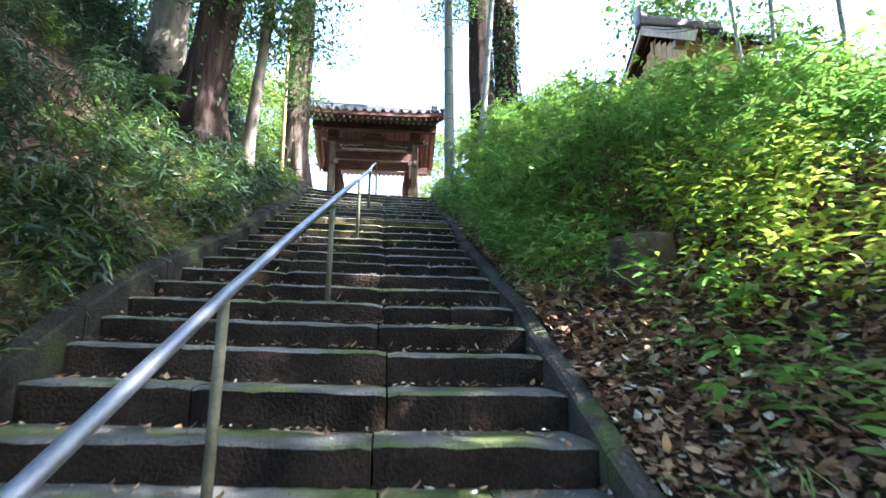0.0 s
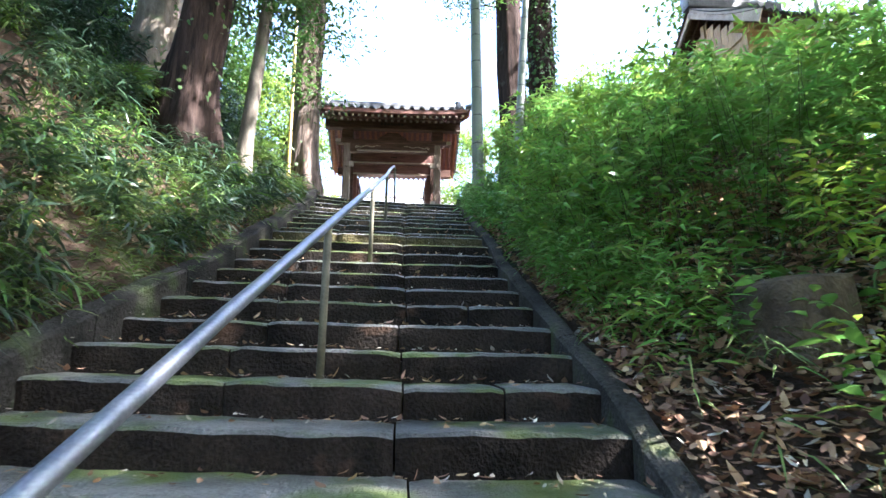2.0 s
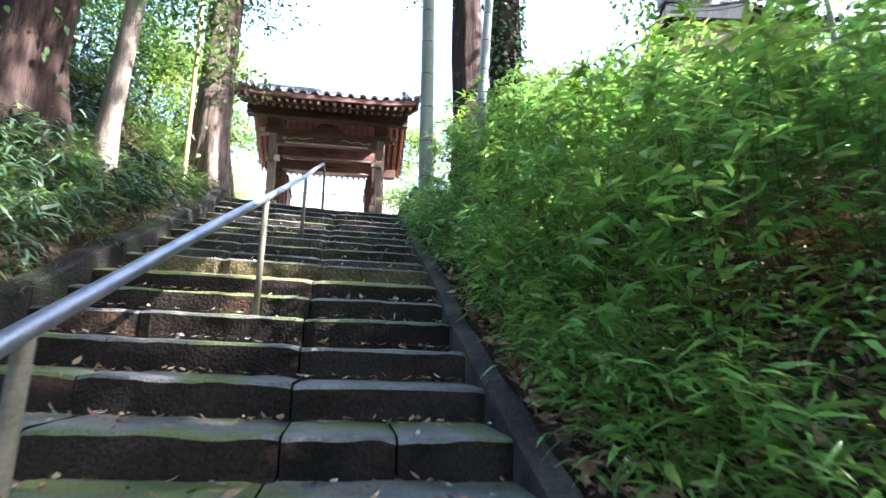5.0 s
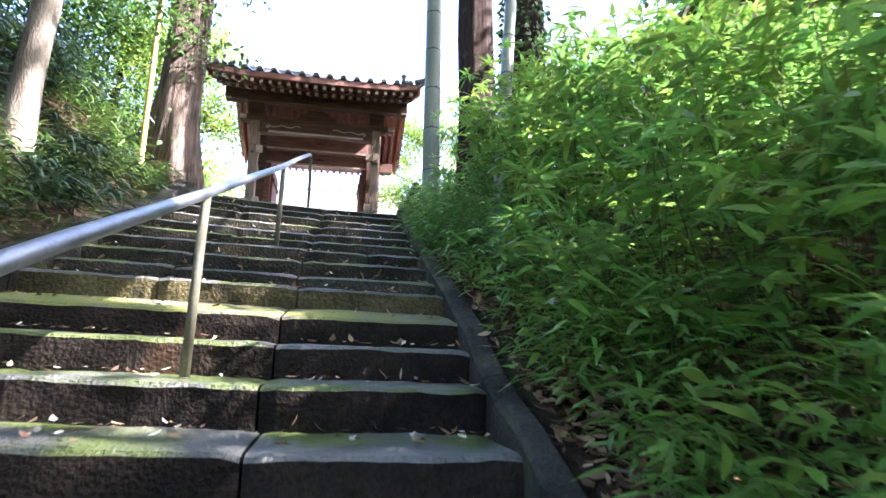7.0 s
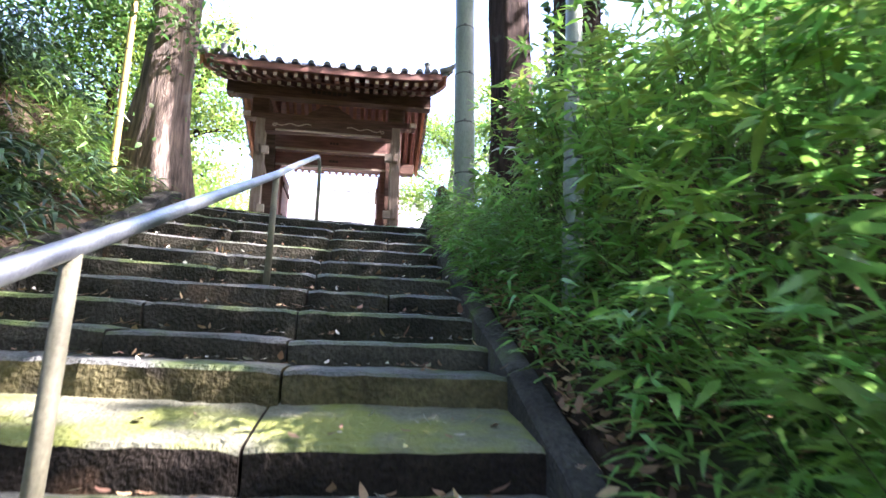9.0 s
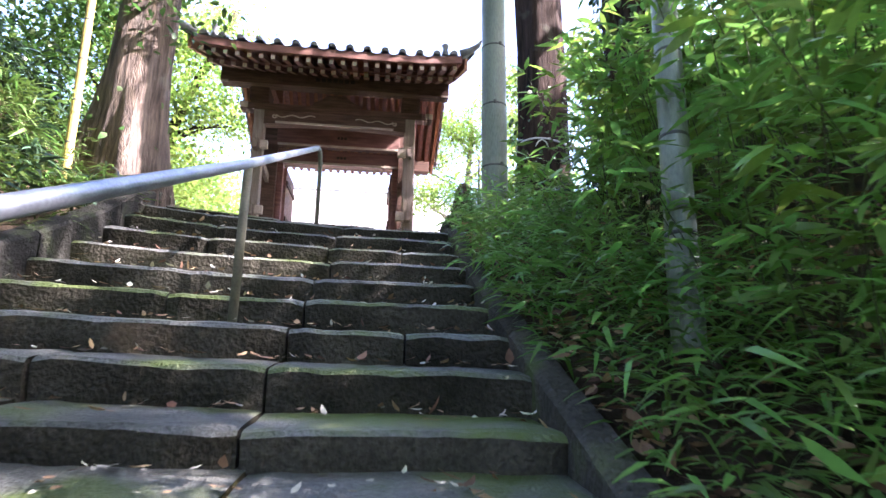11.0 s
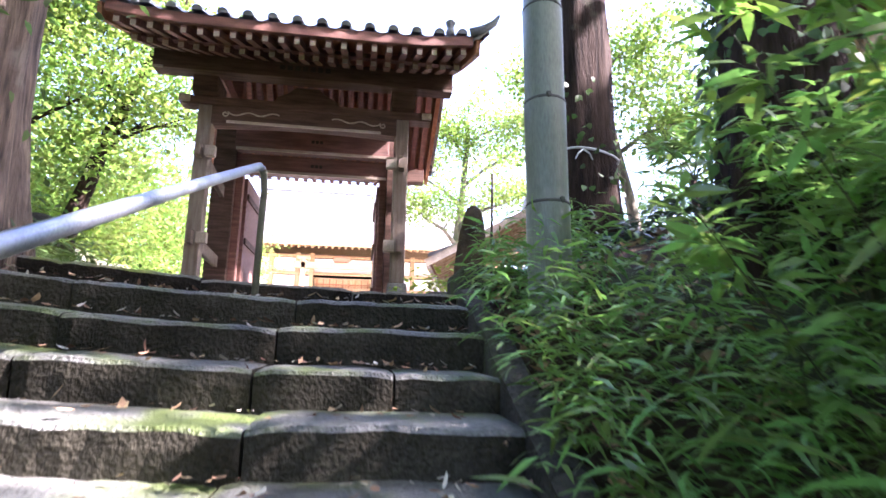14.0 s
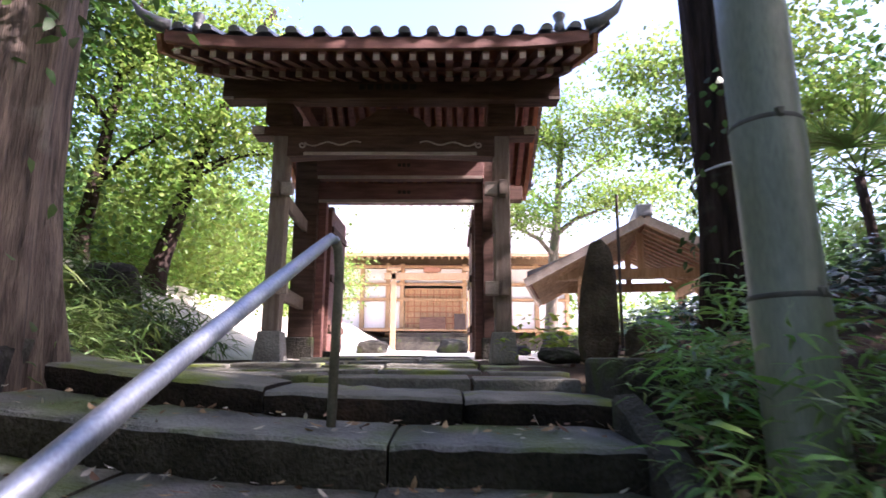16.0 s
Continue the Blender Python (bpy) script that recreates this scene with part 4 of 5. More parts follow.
for i in range(14):
    x, y = rr.uniform(6.4, 11.0), rr.uniform(1.0, 9.0)
    b = (x, y, gz(x, y))
    tp = (x + rr.uniform(-1.6, 0.4), y + rr.uniform(-1.4, 0.8), b[2] + rr.uniform(7, 9.5))
    t2 = [tuple(Vector(b).lerp(Vector(tp), q)) + (rr.uniform(0.7, 1.1),) for q in (0.35, 0.5, 0.65, 0.8, 0.95)]
    build_bamboo("bamboo_culm", b, tp, 0.045, 0.02, BAMBOO, "slim green bamboo in the hillside grove", 0.45, "hillside grove", 1500, t2)


# ---- undergrowth ----
def sprays(px, py, height, n_leaf, length, width, mat, name, label, lean=(0, 0), spread=0.30, low=0.25, droop=0.3, stem_mat=None):
    """Leafy stems rooted at px, py, joined into one mass."""
    n = len(px)
    root = np.stack([px, py, ground_z(px, py)], 1)
    tip = root + np.stack([lean[0] * height + rng.normal(size=n) * spread * 0.5, lean[1] * height + rng.normal(size=n) * spread * 0.5, height], 1)
    t = low + (1 - low) * rng.random((n, n_leaf)) ** 0.6
    P = root[:, None, :] + (tip - root)[:, None, :] * t[:, :, None]
    a = rng.random((n, n_leaf)) * 2 * math.pi
    out = np.stack([np.cos(a), np.sin(a), 0.55 * rng.random((n, n_leaf)) - 0.15], 2)
    P = (P + out * spread * 0.35 * rng.random((n, n_leaf, 1))).reshape(-1, 3)
    D = out.reshape(-1, 3) + rng.normal(size=P.shape) * 0.2
    N = np.array([0, 0, 1.0]) + rng.normal(size=P.shape) * 0.35
    m = len(P)
    ob = leaf_mesh(name, P, D, N, length * (0.65 + 0.7 * rng.random(m)), width * (0.7 + 0.6 * rng.random(m)), mat, droop)
    return tagged(ob, label, "shrub", kind="stuff")


def scatter(n, xr, yr, keep):
    x, y = rng.uniform(*xr, n), rng.uniform(*yr, n)
    k = keep(x, y)
    return x[k], y[k]


def bamboo_grass(px, py, height, whorls, per, length, width, mat, name, label, lean=(0, 0), low=0.45, sway=0.22):
    """Arching stems that carry fans of pointed leaves at the ends of short twigs, joined into one mass."""
    n = len(px)
    root = np.stack([px, py, ground_z(px, py)], 1)
    tip = root + np.stack([lean[0] * height + rng.normal(size=n) * sway, lean[1] * height + rng.normal(size=n) * sway, height], 1)
    t = low + (1 - low) * rng.random((n, whorls)) ** 0.55
    hub = root[:, None, :] + (tip - root)[:, None, :] * t[:, :, None]
    a = rng.random((n, whorls)) * 2 * math.pi
    out = np.stack([np.cos(a), np.sin(a), 0.35 + 0.3 * rng.random((n, whorls))], 2)
    hub = hub + out * 0.10 * rng.random((n, whorls, 1)) * (1.3 - t[:, :, None])
    fan = a[:, :, None] + np.linspace(-1.25, 1.25, per)[None, None, :] + rng.normal(size=(n, whorls, per)) * 0.22
    D = np.stack([np.cos(fan), np.sin(fan), 0.10 + 0.35 * rng.normal(size=fan.shape)], 3)
    P = np.repeat(hub[:, :, None, :], per, axis=2) + rng.normal(size=D.shape) * 0.012
    P, D = P.reshape(-1, 3), D.reshape(-1, 3)
    N = np.array([0, 0, 1.0]) + rng.normal(size=P.shape) * 0.45
    m = len(P)
    ob = leaf_mesh(name, P, D, N, length * (0.6 + 0.7 * rng.random(m)), width * (0.7 + 0.6 * rng.random(m)), mat, 0.22)
    tagged(ob, label, "shrub", kind="stuff")
    return root, tip


def grass_stems(root, tip, name, label):
    """Thin bare culms below the leaves, one mass."""
    bm_v, bm_f = [], []
    for k, (r0, t0) in enumerate(zip(root, tip)):
        d = (t0 - r0)
        s0 = np.array([0.0035, 0, 0]), np.array([-0.0018, 0.003, 0]), np.array([-0.0018, -0.003, 0])
        for q in (0.0, 0.55, 0.95):
            c = r0 + d * q + np.array([0, 0, -0.02 * (q == 0)])
            bm_v += [tuple(c + w * (1 - 0.5 * q)) for w in s0]
        o = 9 * k
        for j in (0, 3):
            bm_f += [(o + j + i, o + j + (i + 1) % 3, o + j + 3 + (i + 1) % 3, o + j + 3 + i) for i in range(3)]
    me = bpy.data.meshes.new(name)
    me.from_pydata(bm_v, [], bm_f)
    me.materials.append(STEM)
    return tagged(new(name, me), label, "shrub", kind="stuff")


# tall bamboo grass on the east bank
x, y = scatter(4700, (1.3, 7.5), (2.2, 11.6), lambda x, y: (x > right_x(y) + 0.34 + 0.15 * np.sin(y * 2.1) ** 2 + 0.2 * np.clip((y - 6) / 2, 0, 1)) & (y > 4.2 - np.clip(x - 2.2, 0, 2) * 1.1) & ((x < 4.5) | (rng.random(len(x)) < 0.55)) & ~((y > 9.4) & (x < 2.3)) & ~((y > 10.2) & (x < 3.2)))
h = np.clip(0.45 + 1.1 * (x - right_x(y) - 0.3), 0.45, 1.15) * (0.70 + 0.5 * rng.random(len(x))) * np.where(y > 8.9, 0.6, 1.0) * np.clip(1.35 - 0.125 * x, 0.5, 1)
r0, t0 = bamboo_grass(x, y, h, 6, 5, 0.115, 0.0115, SASA, "bamboo_grass", "dense fresh green bamboo grass covering the bank", (-0.16, -0.06), 0.48)
near = (x < right_x(y) + 1.5)
grass_stems(r0[near], t0[near], "bamboo_grass_stems", "thin bare stems of the bamboo grass")
# paler young shoots standing above the mass
x, y = scatter(760, (1.5, 5.5), (3.2, 9.4), lambda x, y: (x > right_x(y) + 0.5) & (y > 4.3 - np.clip(x - 2.2, 0, 2) * 1.1))
h = np.clip(0.45 + 1.1 * (x - right_x(y) - 0.3), 0.5, 1.15) * (0.95 + 0.35 * rng.random(len(x))) * np.clip(1.35 - 0.125 * x, 0.5, 1)
bamboo_grass(x, y, h, 2, 5, 0.13, 0.0145, SHOOT, "bamboo_grass_shoots", "pale young shoots of the bamboo grass", (-0.18, -0.08), 0.8, 0.12)
# lower leafy face of the bank beside the kerb
x, y = scatter(300, (1.2, 2.6), (4.0, 8.0), lambda x, y: (x > right_x(y) + 0.2 + 0.2 * np.clip((y - 5.5) / 2, 0, 1)) & (x < right_x(y) + 1.0) & (rng.random(len(x)) < 0.75))
sprays(x, y, 0.22 + 0.5 * rng.random(len(x)), 13, 0.11, 0.010, SASA, "low_bamboo_grass", "low bamboo grass spilling towards the kerb", (-0.25, -0.2), 0.3, 0.1)
x, y = scatter(170, (1.35, 2.9), (3.4, 6.4), lambda x, y: (x > right_x(y) + 0.22) & (x < right_x(y) + 1.4) & ((x - 2.02) ** 2 + (y - 3.52) ** 2 > 0.2))
sprays(x, y, 0.2 + 0.4 * rng.random(len(x)), 10, 0.11, 0.013, SHOOT, "kerbside_shoots", "light green low shoots at the foot of the bamboo grass", (-0.2, -0.25), 0.26, 0.3)
# low fringe along the kerb
x, y = scatter(1500, (1.2, 2.3), (3.6, 11.3), lambda x, y: (x > right_x(y) + 0.2 - 0.12 * np.clip((y - 6) / 2, 0, 1)) & (x < right_x(y) + 0.75))
sprays(x, y, 0.18 + 0.3 * rng.random(len(x)), 10, 0.12, 0.008, SASA, "fringe_grass", "low grass and weeds along the stone kerb", (-0.2, -0.1), 0.2, 0.05)
# shrub in a sun patch, the sunlight put into its lime leaf colour
x, y = scatter(105, (2.1, 3.3), (2.0, 3.8), lambda x, y: (x - 2.02) ** 2 + (y - 3.52) ** 2 > 0.15)
sprays(x, y, 0.35 + 0.65 * rng.random(len(x)), 15, 0.095, 0.0145, SASA_LIME, "sunlit_shrub", "bright lime-green leafy shrub in a patch of sun", (-0.1, -0.1), 0.3, 0.3)
x, y = scatter(150, (2.3, 4.6), (1.4, 4.8), lambda x, y: y > 3.6 - 0.75 * (x - 2.0))
sprays(x, y, 0.40 + 0.6 * rng.random(len(x)), 20, 0.10, 0.014, SASA, "leafy_shrub", "green leafy shrub growing up the bank", (-0.15, -0.15), 0.34, 0.25)
x, y = scatter(16, (1.25, 1.55), (13.75, 14.05), lambda x, y: x > 0)
sprays(x, y, 0.15 + 0.35 * rng.random(len(x)), 12, 0.09, 0.02, SASA_LIME, "young_maple", "small yellow-green maple seedling beside the stele", (0, 0), 0.3, 0.3)
x, y = scatter(260, (1.4, 3.4), (-0.5, 5.2), lambda x, y: (x > right_x(y) + 0.25) & (rng.random(len(x)) < 0.7))
sprays(x, y, 0.10 + 0.2 * rng.random(len(x)), 9, 0.15, 0.006, GRASS, "bank_tufts", "thin grass tufts growing through the dry leaves", (0, -0.1), 0.16, 0.02, 0.5)
# sparse broad-leaved seedlings on the litter
x, y = scatter(230, (1.5, 4.2), (0.2, 4.6), lambda x, y: x > right_x(y) + 0.45)
sprays(x, y, 0.15 + 0.45 * rng.random(len(x)), 8, 0.12, 0.022, SASA, "seedlings", "scattered green seedlings growing through dry leaves", (0, 0), 0.2, 0.4)
# west bank: drooping bamboo grass, ferns and grass
x, y = scatter(6000, (-8.5, -1.7), (-4.0, 12.0), lambda x, y: (x < left_x(y) - 0.36) & (rng.random(len(x)) < np.clip(1 + 0.2 * (y - 0.5), 0.2, 1)) & (rng.random(len(x)) < np.clip(1.15 + x * 0.09, 0.35, 1)))
clump = np.array([noise.noise((a * 1.1, b * 1.1, 4.0)) for a, b in zip(x, y)])
x, y = x[clump > -0.12], y[clump > -0.12]
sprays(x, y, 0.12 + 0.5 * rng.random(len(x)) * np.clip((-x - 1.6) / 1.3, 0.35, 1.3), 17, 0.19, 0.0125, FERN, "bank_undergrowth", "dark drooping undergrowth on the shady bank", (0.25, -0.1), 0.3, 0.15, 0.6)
# fern-like tufts with arching leaves, mid green
x, y = scatter(1500, (-6.0, -1.8), (0.0, 11.5), lambda x, y: x < left_x(y) - 0.3)
clump = np.array([noise.noise((a * 0.9 + 7, b * 0.9, 1.0)) for a, b in zip(x, y)])
x, y = x[clump > 0.02], y[clump > 0.02]
sprays(x, y, 0.10 + 0.30 * rng.random(len(x)), 15, 0.17, 0.011, BANK_FRESH, "bank_ferns", "fresh green ferns and grass clumps on the bank", (0.25, -0.1), 0.22, 0.1, 0.7)
x, y = scatter(2400, (-3.4, -1.5), (0.6, 12.4), lambda x, y: (x < left_x(y) - 0.09) & (x > left_x(y) - 1.2))
sprays(x, y, 0.12 + 0.22 * rng.random(len(x)), 9, 0.13, 0.006, GRASS, "bank_grass", "soft green grass tufts along the kerb", (0.25, -0.1), 0.16, 0.02)
# undergrowth round the head of the steps and the stele
x, y = scatter(1400, (1.9, 7.5), (11.2, 16.5), lambda x, y: (x > 1.95 + 0.35 * (y > 12)) & (rng.random(len(x)) < 0.8))
sprays(x, y, 0.08 + 0.22 * rng.random(len(x)), 8, 0.10, 0.016, FERN, "ivy_cover", "low ivy and weeds round the standing stone", (0, 0), 0.2, 0.05)
x, y = scatter(700, (-5.2, -1.9), (11.4, 15.5), lambda x, y: x < -1.95 - 0.25 * (y > 13))
sprays(x, y, 0.15 + 0.35 * rng.random(len(x)), 9, 0.24, 0.010, GRASS, "sedge_tufts", "long-leaved sedge tufts beside the gate", (0.1, 0), 0.3, 0.0, 0.6)


def build_litter(name, count, xr, yr, keep, mat, label, size, lift=0.015, on_steps=False):
    x, y = scatter(count, xr, yr, keep)
    n = len(x)
    if on_steps:
        i = np.clip(np.searchsorted(TY, y - 0.02, "right") - 1, 0, len(TY) - 1)
        z = TZ[i] + np.array([sag(a, b) for a, b in zip(x, TY[i])]) + 0.018 + 0.012 * (y - TY[i]) / 0.4
    else:
        z = ground_z(x, y) + lift + 0.05 * rng.random(n)
    P = np.stack([x, y, z], 1)
    D = unit(n) * np.array([1, 1, 0.25])
    N = np.array([0, 0, 1.0]) + rng.normal(size=(n, 3)) * (0.15 if on_steps else 0.45)
    ob = leaf_mesh(name, P, D, N, size * (0.5 + rng.random(n)), size * 0.26 * (0.5 + rng.random(n)), mat, -0.2)
    return tagged(ob, label, "leaves", kind="stuff")


build_litter("fallen_leaves", 34000, (1.25, 9.0), (-5.0, 8.5), lambda x, y: (x > right_x(y) + 0.05) & (rng.random(len(x)) < np.clip(1.4 - 0.13 * x - 0.12 * np.maximum(-1 - y, 0), 0.1, 1)), LITTER, "dry brown fallen leaves covering the bank", 0.06)
build_litter("fallen_leaves", 15000, (1.3, 3.8), (-1.2, 6.2), lambda x, y: (x > right_x(y) + 0.12) & (rng.random(len(x)) < np.clip(1.5 - 0.35 * (x - 1.3), 0.3, 1)), LITTER, "drift of crumpled brown leaves beside the steps", 0.075)
build_litter("fallen_leaves", 1800, (1.3, 3.2), (-1.2, 5.6), lambda x, y: x > right_x(y) + 0.12, LITTER_PALE, "pale curled leaves in the brown litter", 0.065)
build_litter("kerb_leaves", 2000, (1.1, 1.5), (-1.0, 11.0), lambda x, y: (x > right_x(y) + 0.02) & (x < right_x(y) + 0.2), LITTER, "dry leaves caught on the narrow kerb", 0.06, 0.07)
build_litter("kerb_leaves", 500, (-1.95, -1.2), (0.0, 11.0), lambda x, y: (x < left_x(y) - 0.02) & (x > left_x(y) - 0.18), LITTER, "dry leaves caught on the concrete kerb", 0.06, 0.10)
build_litter("fallen_leaves", 4200, (-5.5, -1.5), (-4.5, 11.5), lambda x, y: (x < left_x(y) - 0.18) & (rng.random(len(x)) < np.clip(1.9 + 0.35 * x, 0.15, 1)), LITTER, "dry brown fallen leaves along the kerb", 0.08)
build_litter("fallen_leaves", 1500, (1.3, 4.5), (8.0, 16.0), lambda x, y: x > right_x(y) + 0.3, LITTER, "dry brown fallen leaves round the stele", 0.09)
def near_back(x, y):
    i = np.clip(np.searchsorted(TY, y - 0.02, "right") - 1, 0, len(TY) - 2)
    f = (y - TY[i]) / (TY[i + 1] - TY[i])
    return (x > left_x(y) + 0.02) & (x < right_x(y) - 0.02) & (f > 0.06) & (f < 0.97) & (rng.random(len(x)) < 0.25 + 0.75 * f + 0.3 * (x > 0.7))
build_litter("step_leaves", 3400, (-1.7, 1.3), (-1.0, 11.4), near_back, LITTER, "dry leaves lying on the stone steps", 0.05, on_steps=True)
build_litter("step_leaves", 1500, (-1.7, 1.3), (-1.0, 11.4), near_back, LITTER_PALE, "pale dry leaves lying on the stone steps", 0.04, on_steps=True)


# ---- stones ----
def build_stone(name, at, size, seed, label, category="stone", mat=ROCK, rough=0.2, rz=0, shape=None):
    bm = rock(size, seed, rough, 4)
    if shape:
        for v in bm.verts:
            shape(v)
    ob = finish(name, bm, mat, smooth=False)
    ob.matrix_world = pose(*at, 0, 0, rz)
    return tagged(ob, label, category)


def cut_top(v):
    if v.co.z > 0.2 + 0.10 * v.co.x:
        v.co.z = 0.2 + 0.10 * v.co.x + (v.co.z - 0.2) * 0.15


def stele_shape(v):
    t = (v.co.z + 0.5) / 1.0
    v.co.x = v.co.x * (1.0 - 0.45 * t) + 0.05 * t
    v.co.y *= 1.0 - 0.35 * t


build_stone("boulder", (2.10, 3.52, gz(2.10, 3.52) + 0.09), (0.24, 0.25, 0.40), 2, "squat brown boulder with a flat broken top on the bank", "boulder", ROCK, 0.12, 10, cut_top)
build_stone("standing_stone", (1.66, 13.25, 5.62), (0.19, 0.13, 0.52), 5, "dark upright pointed memorial stone", "stele", ROCK, 0.14, 0, stele_shape)
build_stone("rock", (2.0, 13.05, 5.30), (0.16, 0.14, 0.14), 6, "rounded dark rock at the foot of the stele", "rock", ROCK)
build_stone("rock", (1.45, 13.6, 5.22), (0.2, 0.16, 0.07), 9, "flat grey rock beside the stele", "rock", KERB)
build_stone("rock", (-3.3, 14.9, 5.75), (0.3, 0.3, 0.5), 12, "leaning pale boulder in the sedge", "rock", KERB, 0.15, 20)
build_stone("stone_post", (7.0, 17.0, gz(7.0, 17.0) + 0.3), (0.16, 0.16, 0.5), 14, "small rounded grave marker among the shrubs", "marker", KERB, 0.06)
for k, (x, y, s) in enumerate([(1.6, 20.5, 0.28), (2.0, 21, 0.25), (-1.6, 24, 0.4), (0.6, 25.5, 0.45), (2.4, 18.3, 0.35)]):
    build_stone("garden_rock", (x, y, gz(x, y) + s * 0.3), (s, s * 0.8, s * 0.6), 30 + k, "grey garden rock in the courtyard", "rock", KERB)
bar = thing("metal_bar", (2.0, 13.7, 5.25), "thin dark metal bar standing behind the stele", "bar")
part("rod", tube([Vector((0, 0, 0)), Vector((0.02, 0, 1.42))], [0.014, 0.014], 8), DARK_METAL, bar)


# ---- buildings ----
def gable_roof(parent, hx, hy, z_eave, z_ridge, mat, under, thick=0.12, ridge_x=None, waves=0):
    """Hipped roof (ridge along x), with tiles rippled down the slopes and boards below."""
    rx = ridge_x if ridge_x is not None else hx
    for name, dz, m, amp in (("roof_tiles", 0.0, mat, 0.03 if waves else 0.0), ("roof_underside", -thick, under, 0.0)):
        for side in (-1, 1):
            bm = bmesh.new()
            nx, ny = (waves * 6 if waves and name == "roof_tiles" else 12), 8
            g = []
            for i in range(nx + 1):
                u = -1 + 2 * i / nx
                col = []
                for j in range(ny + 1):
                    t = j / ny
                    x = u * (rx + (hx - rx) * t)
                    z = z_ridge + (z_eave - z_ridge) * (1.25 * t - 0.25 * t * t) + dz + amp * math.cos(u * waves * math.pi) + 0.12 * t * abs(u) ** 4
                    col.append(bm.verts.new((x, side * hy * t, z)))
                g.append(col)
            for i in range(nx):
                for j in range(ny):
                    bm.faces.new((g[i][j], g[i + 1][j], g[i + 1][j + 1], g[i][j + 1]))
            bmesh.ops.solidify(bm, geom=bm.faces[:], thickness=0.04)
            part(name, bm, m, parent)
        if rx < hx:
            for s in (-1, 1):
                bm = bmesh.new()
                g = []
                for i in range(13):
                    u = -1 + 2 * i / 12
                    g.append([bm.verts.new((s * (rx + (hx - rx) * t), u * hy * t, z_ridge + (z_eave - z_ridge) * (1.25 * t - 0.25 * t * t) + dz + 0.12 * t * abs(u) ** 4)) for t in [j / 8 for j in range(9)]])
                for i in range(12):
                    for j in range(8):
                        bm.faces.new((g[i][j], g[i + 1][j], g[i + 1][j + 1], g[i][j + 1]))
                bmesh.ops.remove_doubles(bm, verts=bm.verts[:], dist=0.001)
                bmesh.ops.solidify(bm, geom=bm.faces[:], thickness=0.04)
                part(name, bm, m, parent)
    part("ridge", box((-rx - 0.1, -0.16, z_ridge - 0.02), (rx + 0.1, 0.16, z_ridge + 0.22), 0.05), mat, parent)


def build_pavilion():
    pav = thing("pavilion", (4.75, 21.5, 4.95), "open wooden shelter with pale posts and a tiled gable roof", "shelter", rz=78)
    for x in (-1.2, 1.2):
        for y in (-1.2, 1.2):
            part("post", box((x - 0.08, y - 0.08, 0), (x + 0.08, y + 0.08, 2.0), 0.01), WOOD_TAN, pav)
            part("post_foot", box((x - 0.14, y - 0.14, -0.05), (x + 0.14, y + 0.14, 0.06), 0.02), KERB, pav)
    for s in (-1.2, 1.2):
        part("beam", box((-1.75, s - 0.06, 1.72), (1.75, s + 0.06, 1.92), 0.01), WOOD_TAN, pav)
        part("beam", box((s - 0.06, -1.75, 1.88), (s + 0.06, 1.75, 2.06), 0.01), WOOD_TAN, pav)
        for t in (-1.2, 1.2):
            part("brace", beam((s, t * 0.98, 1.35), (s * 0.55, t * 0.98, 1.75), 0.06, 0.09), WOOD_TAN, pav)
    for i in range(13):
        u = -1 + 2 * i / 12
        for s in (-1, 1):
            part("rafter", beam((u * 2.1, s * 2.2, 1.70), (u * 2.1, s * 0.05, 2.86), 0.05, 0.07), WOOD_TAN, pav)
    for s in (-1, 1):
        part("fascia", box((-2.2, s * 2.3 - 0.03, 1.64), (2.2, s * 2.3 + 0.03, 1.76), 0.006), RAFTER_END, pav)
    gable_roof(pav, 2.2, 2.3, 1.80, 3.0, TILE, WOOD_BOARD, 0.06, 2.2, 16)
    for e in (-1, 1):
        for s in (-1, 1):
            part("bargeboard", beam((e * 2.2, s * 2.34, 1.72), (e * 2.2, 0, 2.93), 0.05, 0.16), RAFTER_END, pav)
        part("gable_tie", box((e * 1.25 - 0.06, -1.5, 1.9), (e * 1.25 + 0.06, 1.5, 2.1), 0.01), WOOD_TAN, pav)
        part("gable_strut", box((e * 1.25 - 0.06, -0.07, 2.1), (e * 1.25 + 0.06, 0.07, 2.85), 0.01), WOOD_TAN, pav)
    part("basin", box((-0.7, -0.4, 0), (0.7, 0.4, 0.75), 0.06), KERB, pav, "grey stone water basin")
    for x in (-1.2, 1.2):
        for k in range(2):
            part("rail", box((min(x, x * 0.99) - 0.02, -1.12, 0.35 + 0.3 * k), (max(x, x * 0.99) + 0.02, 1.12, 0.42 + 0.3 * k), 0.006), WOOD_TAN, pav)


build_pavilion()


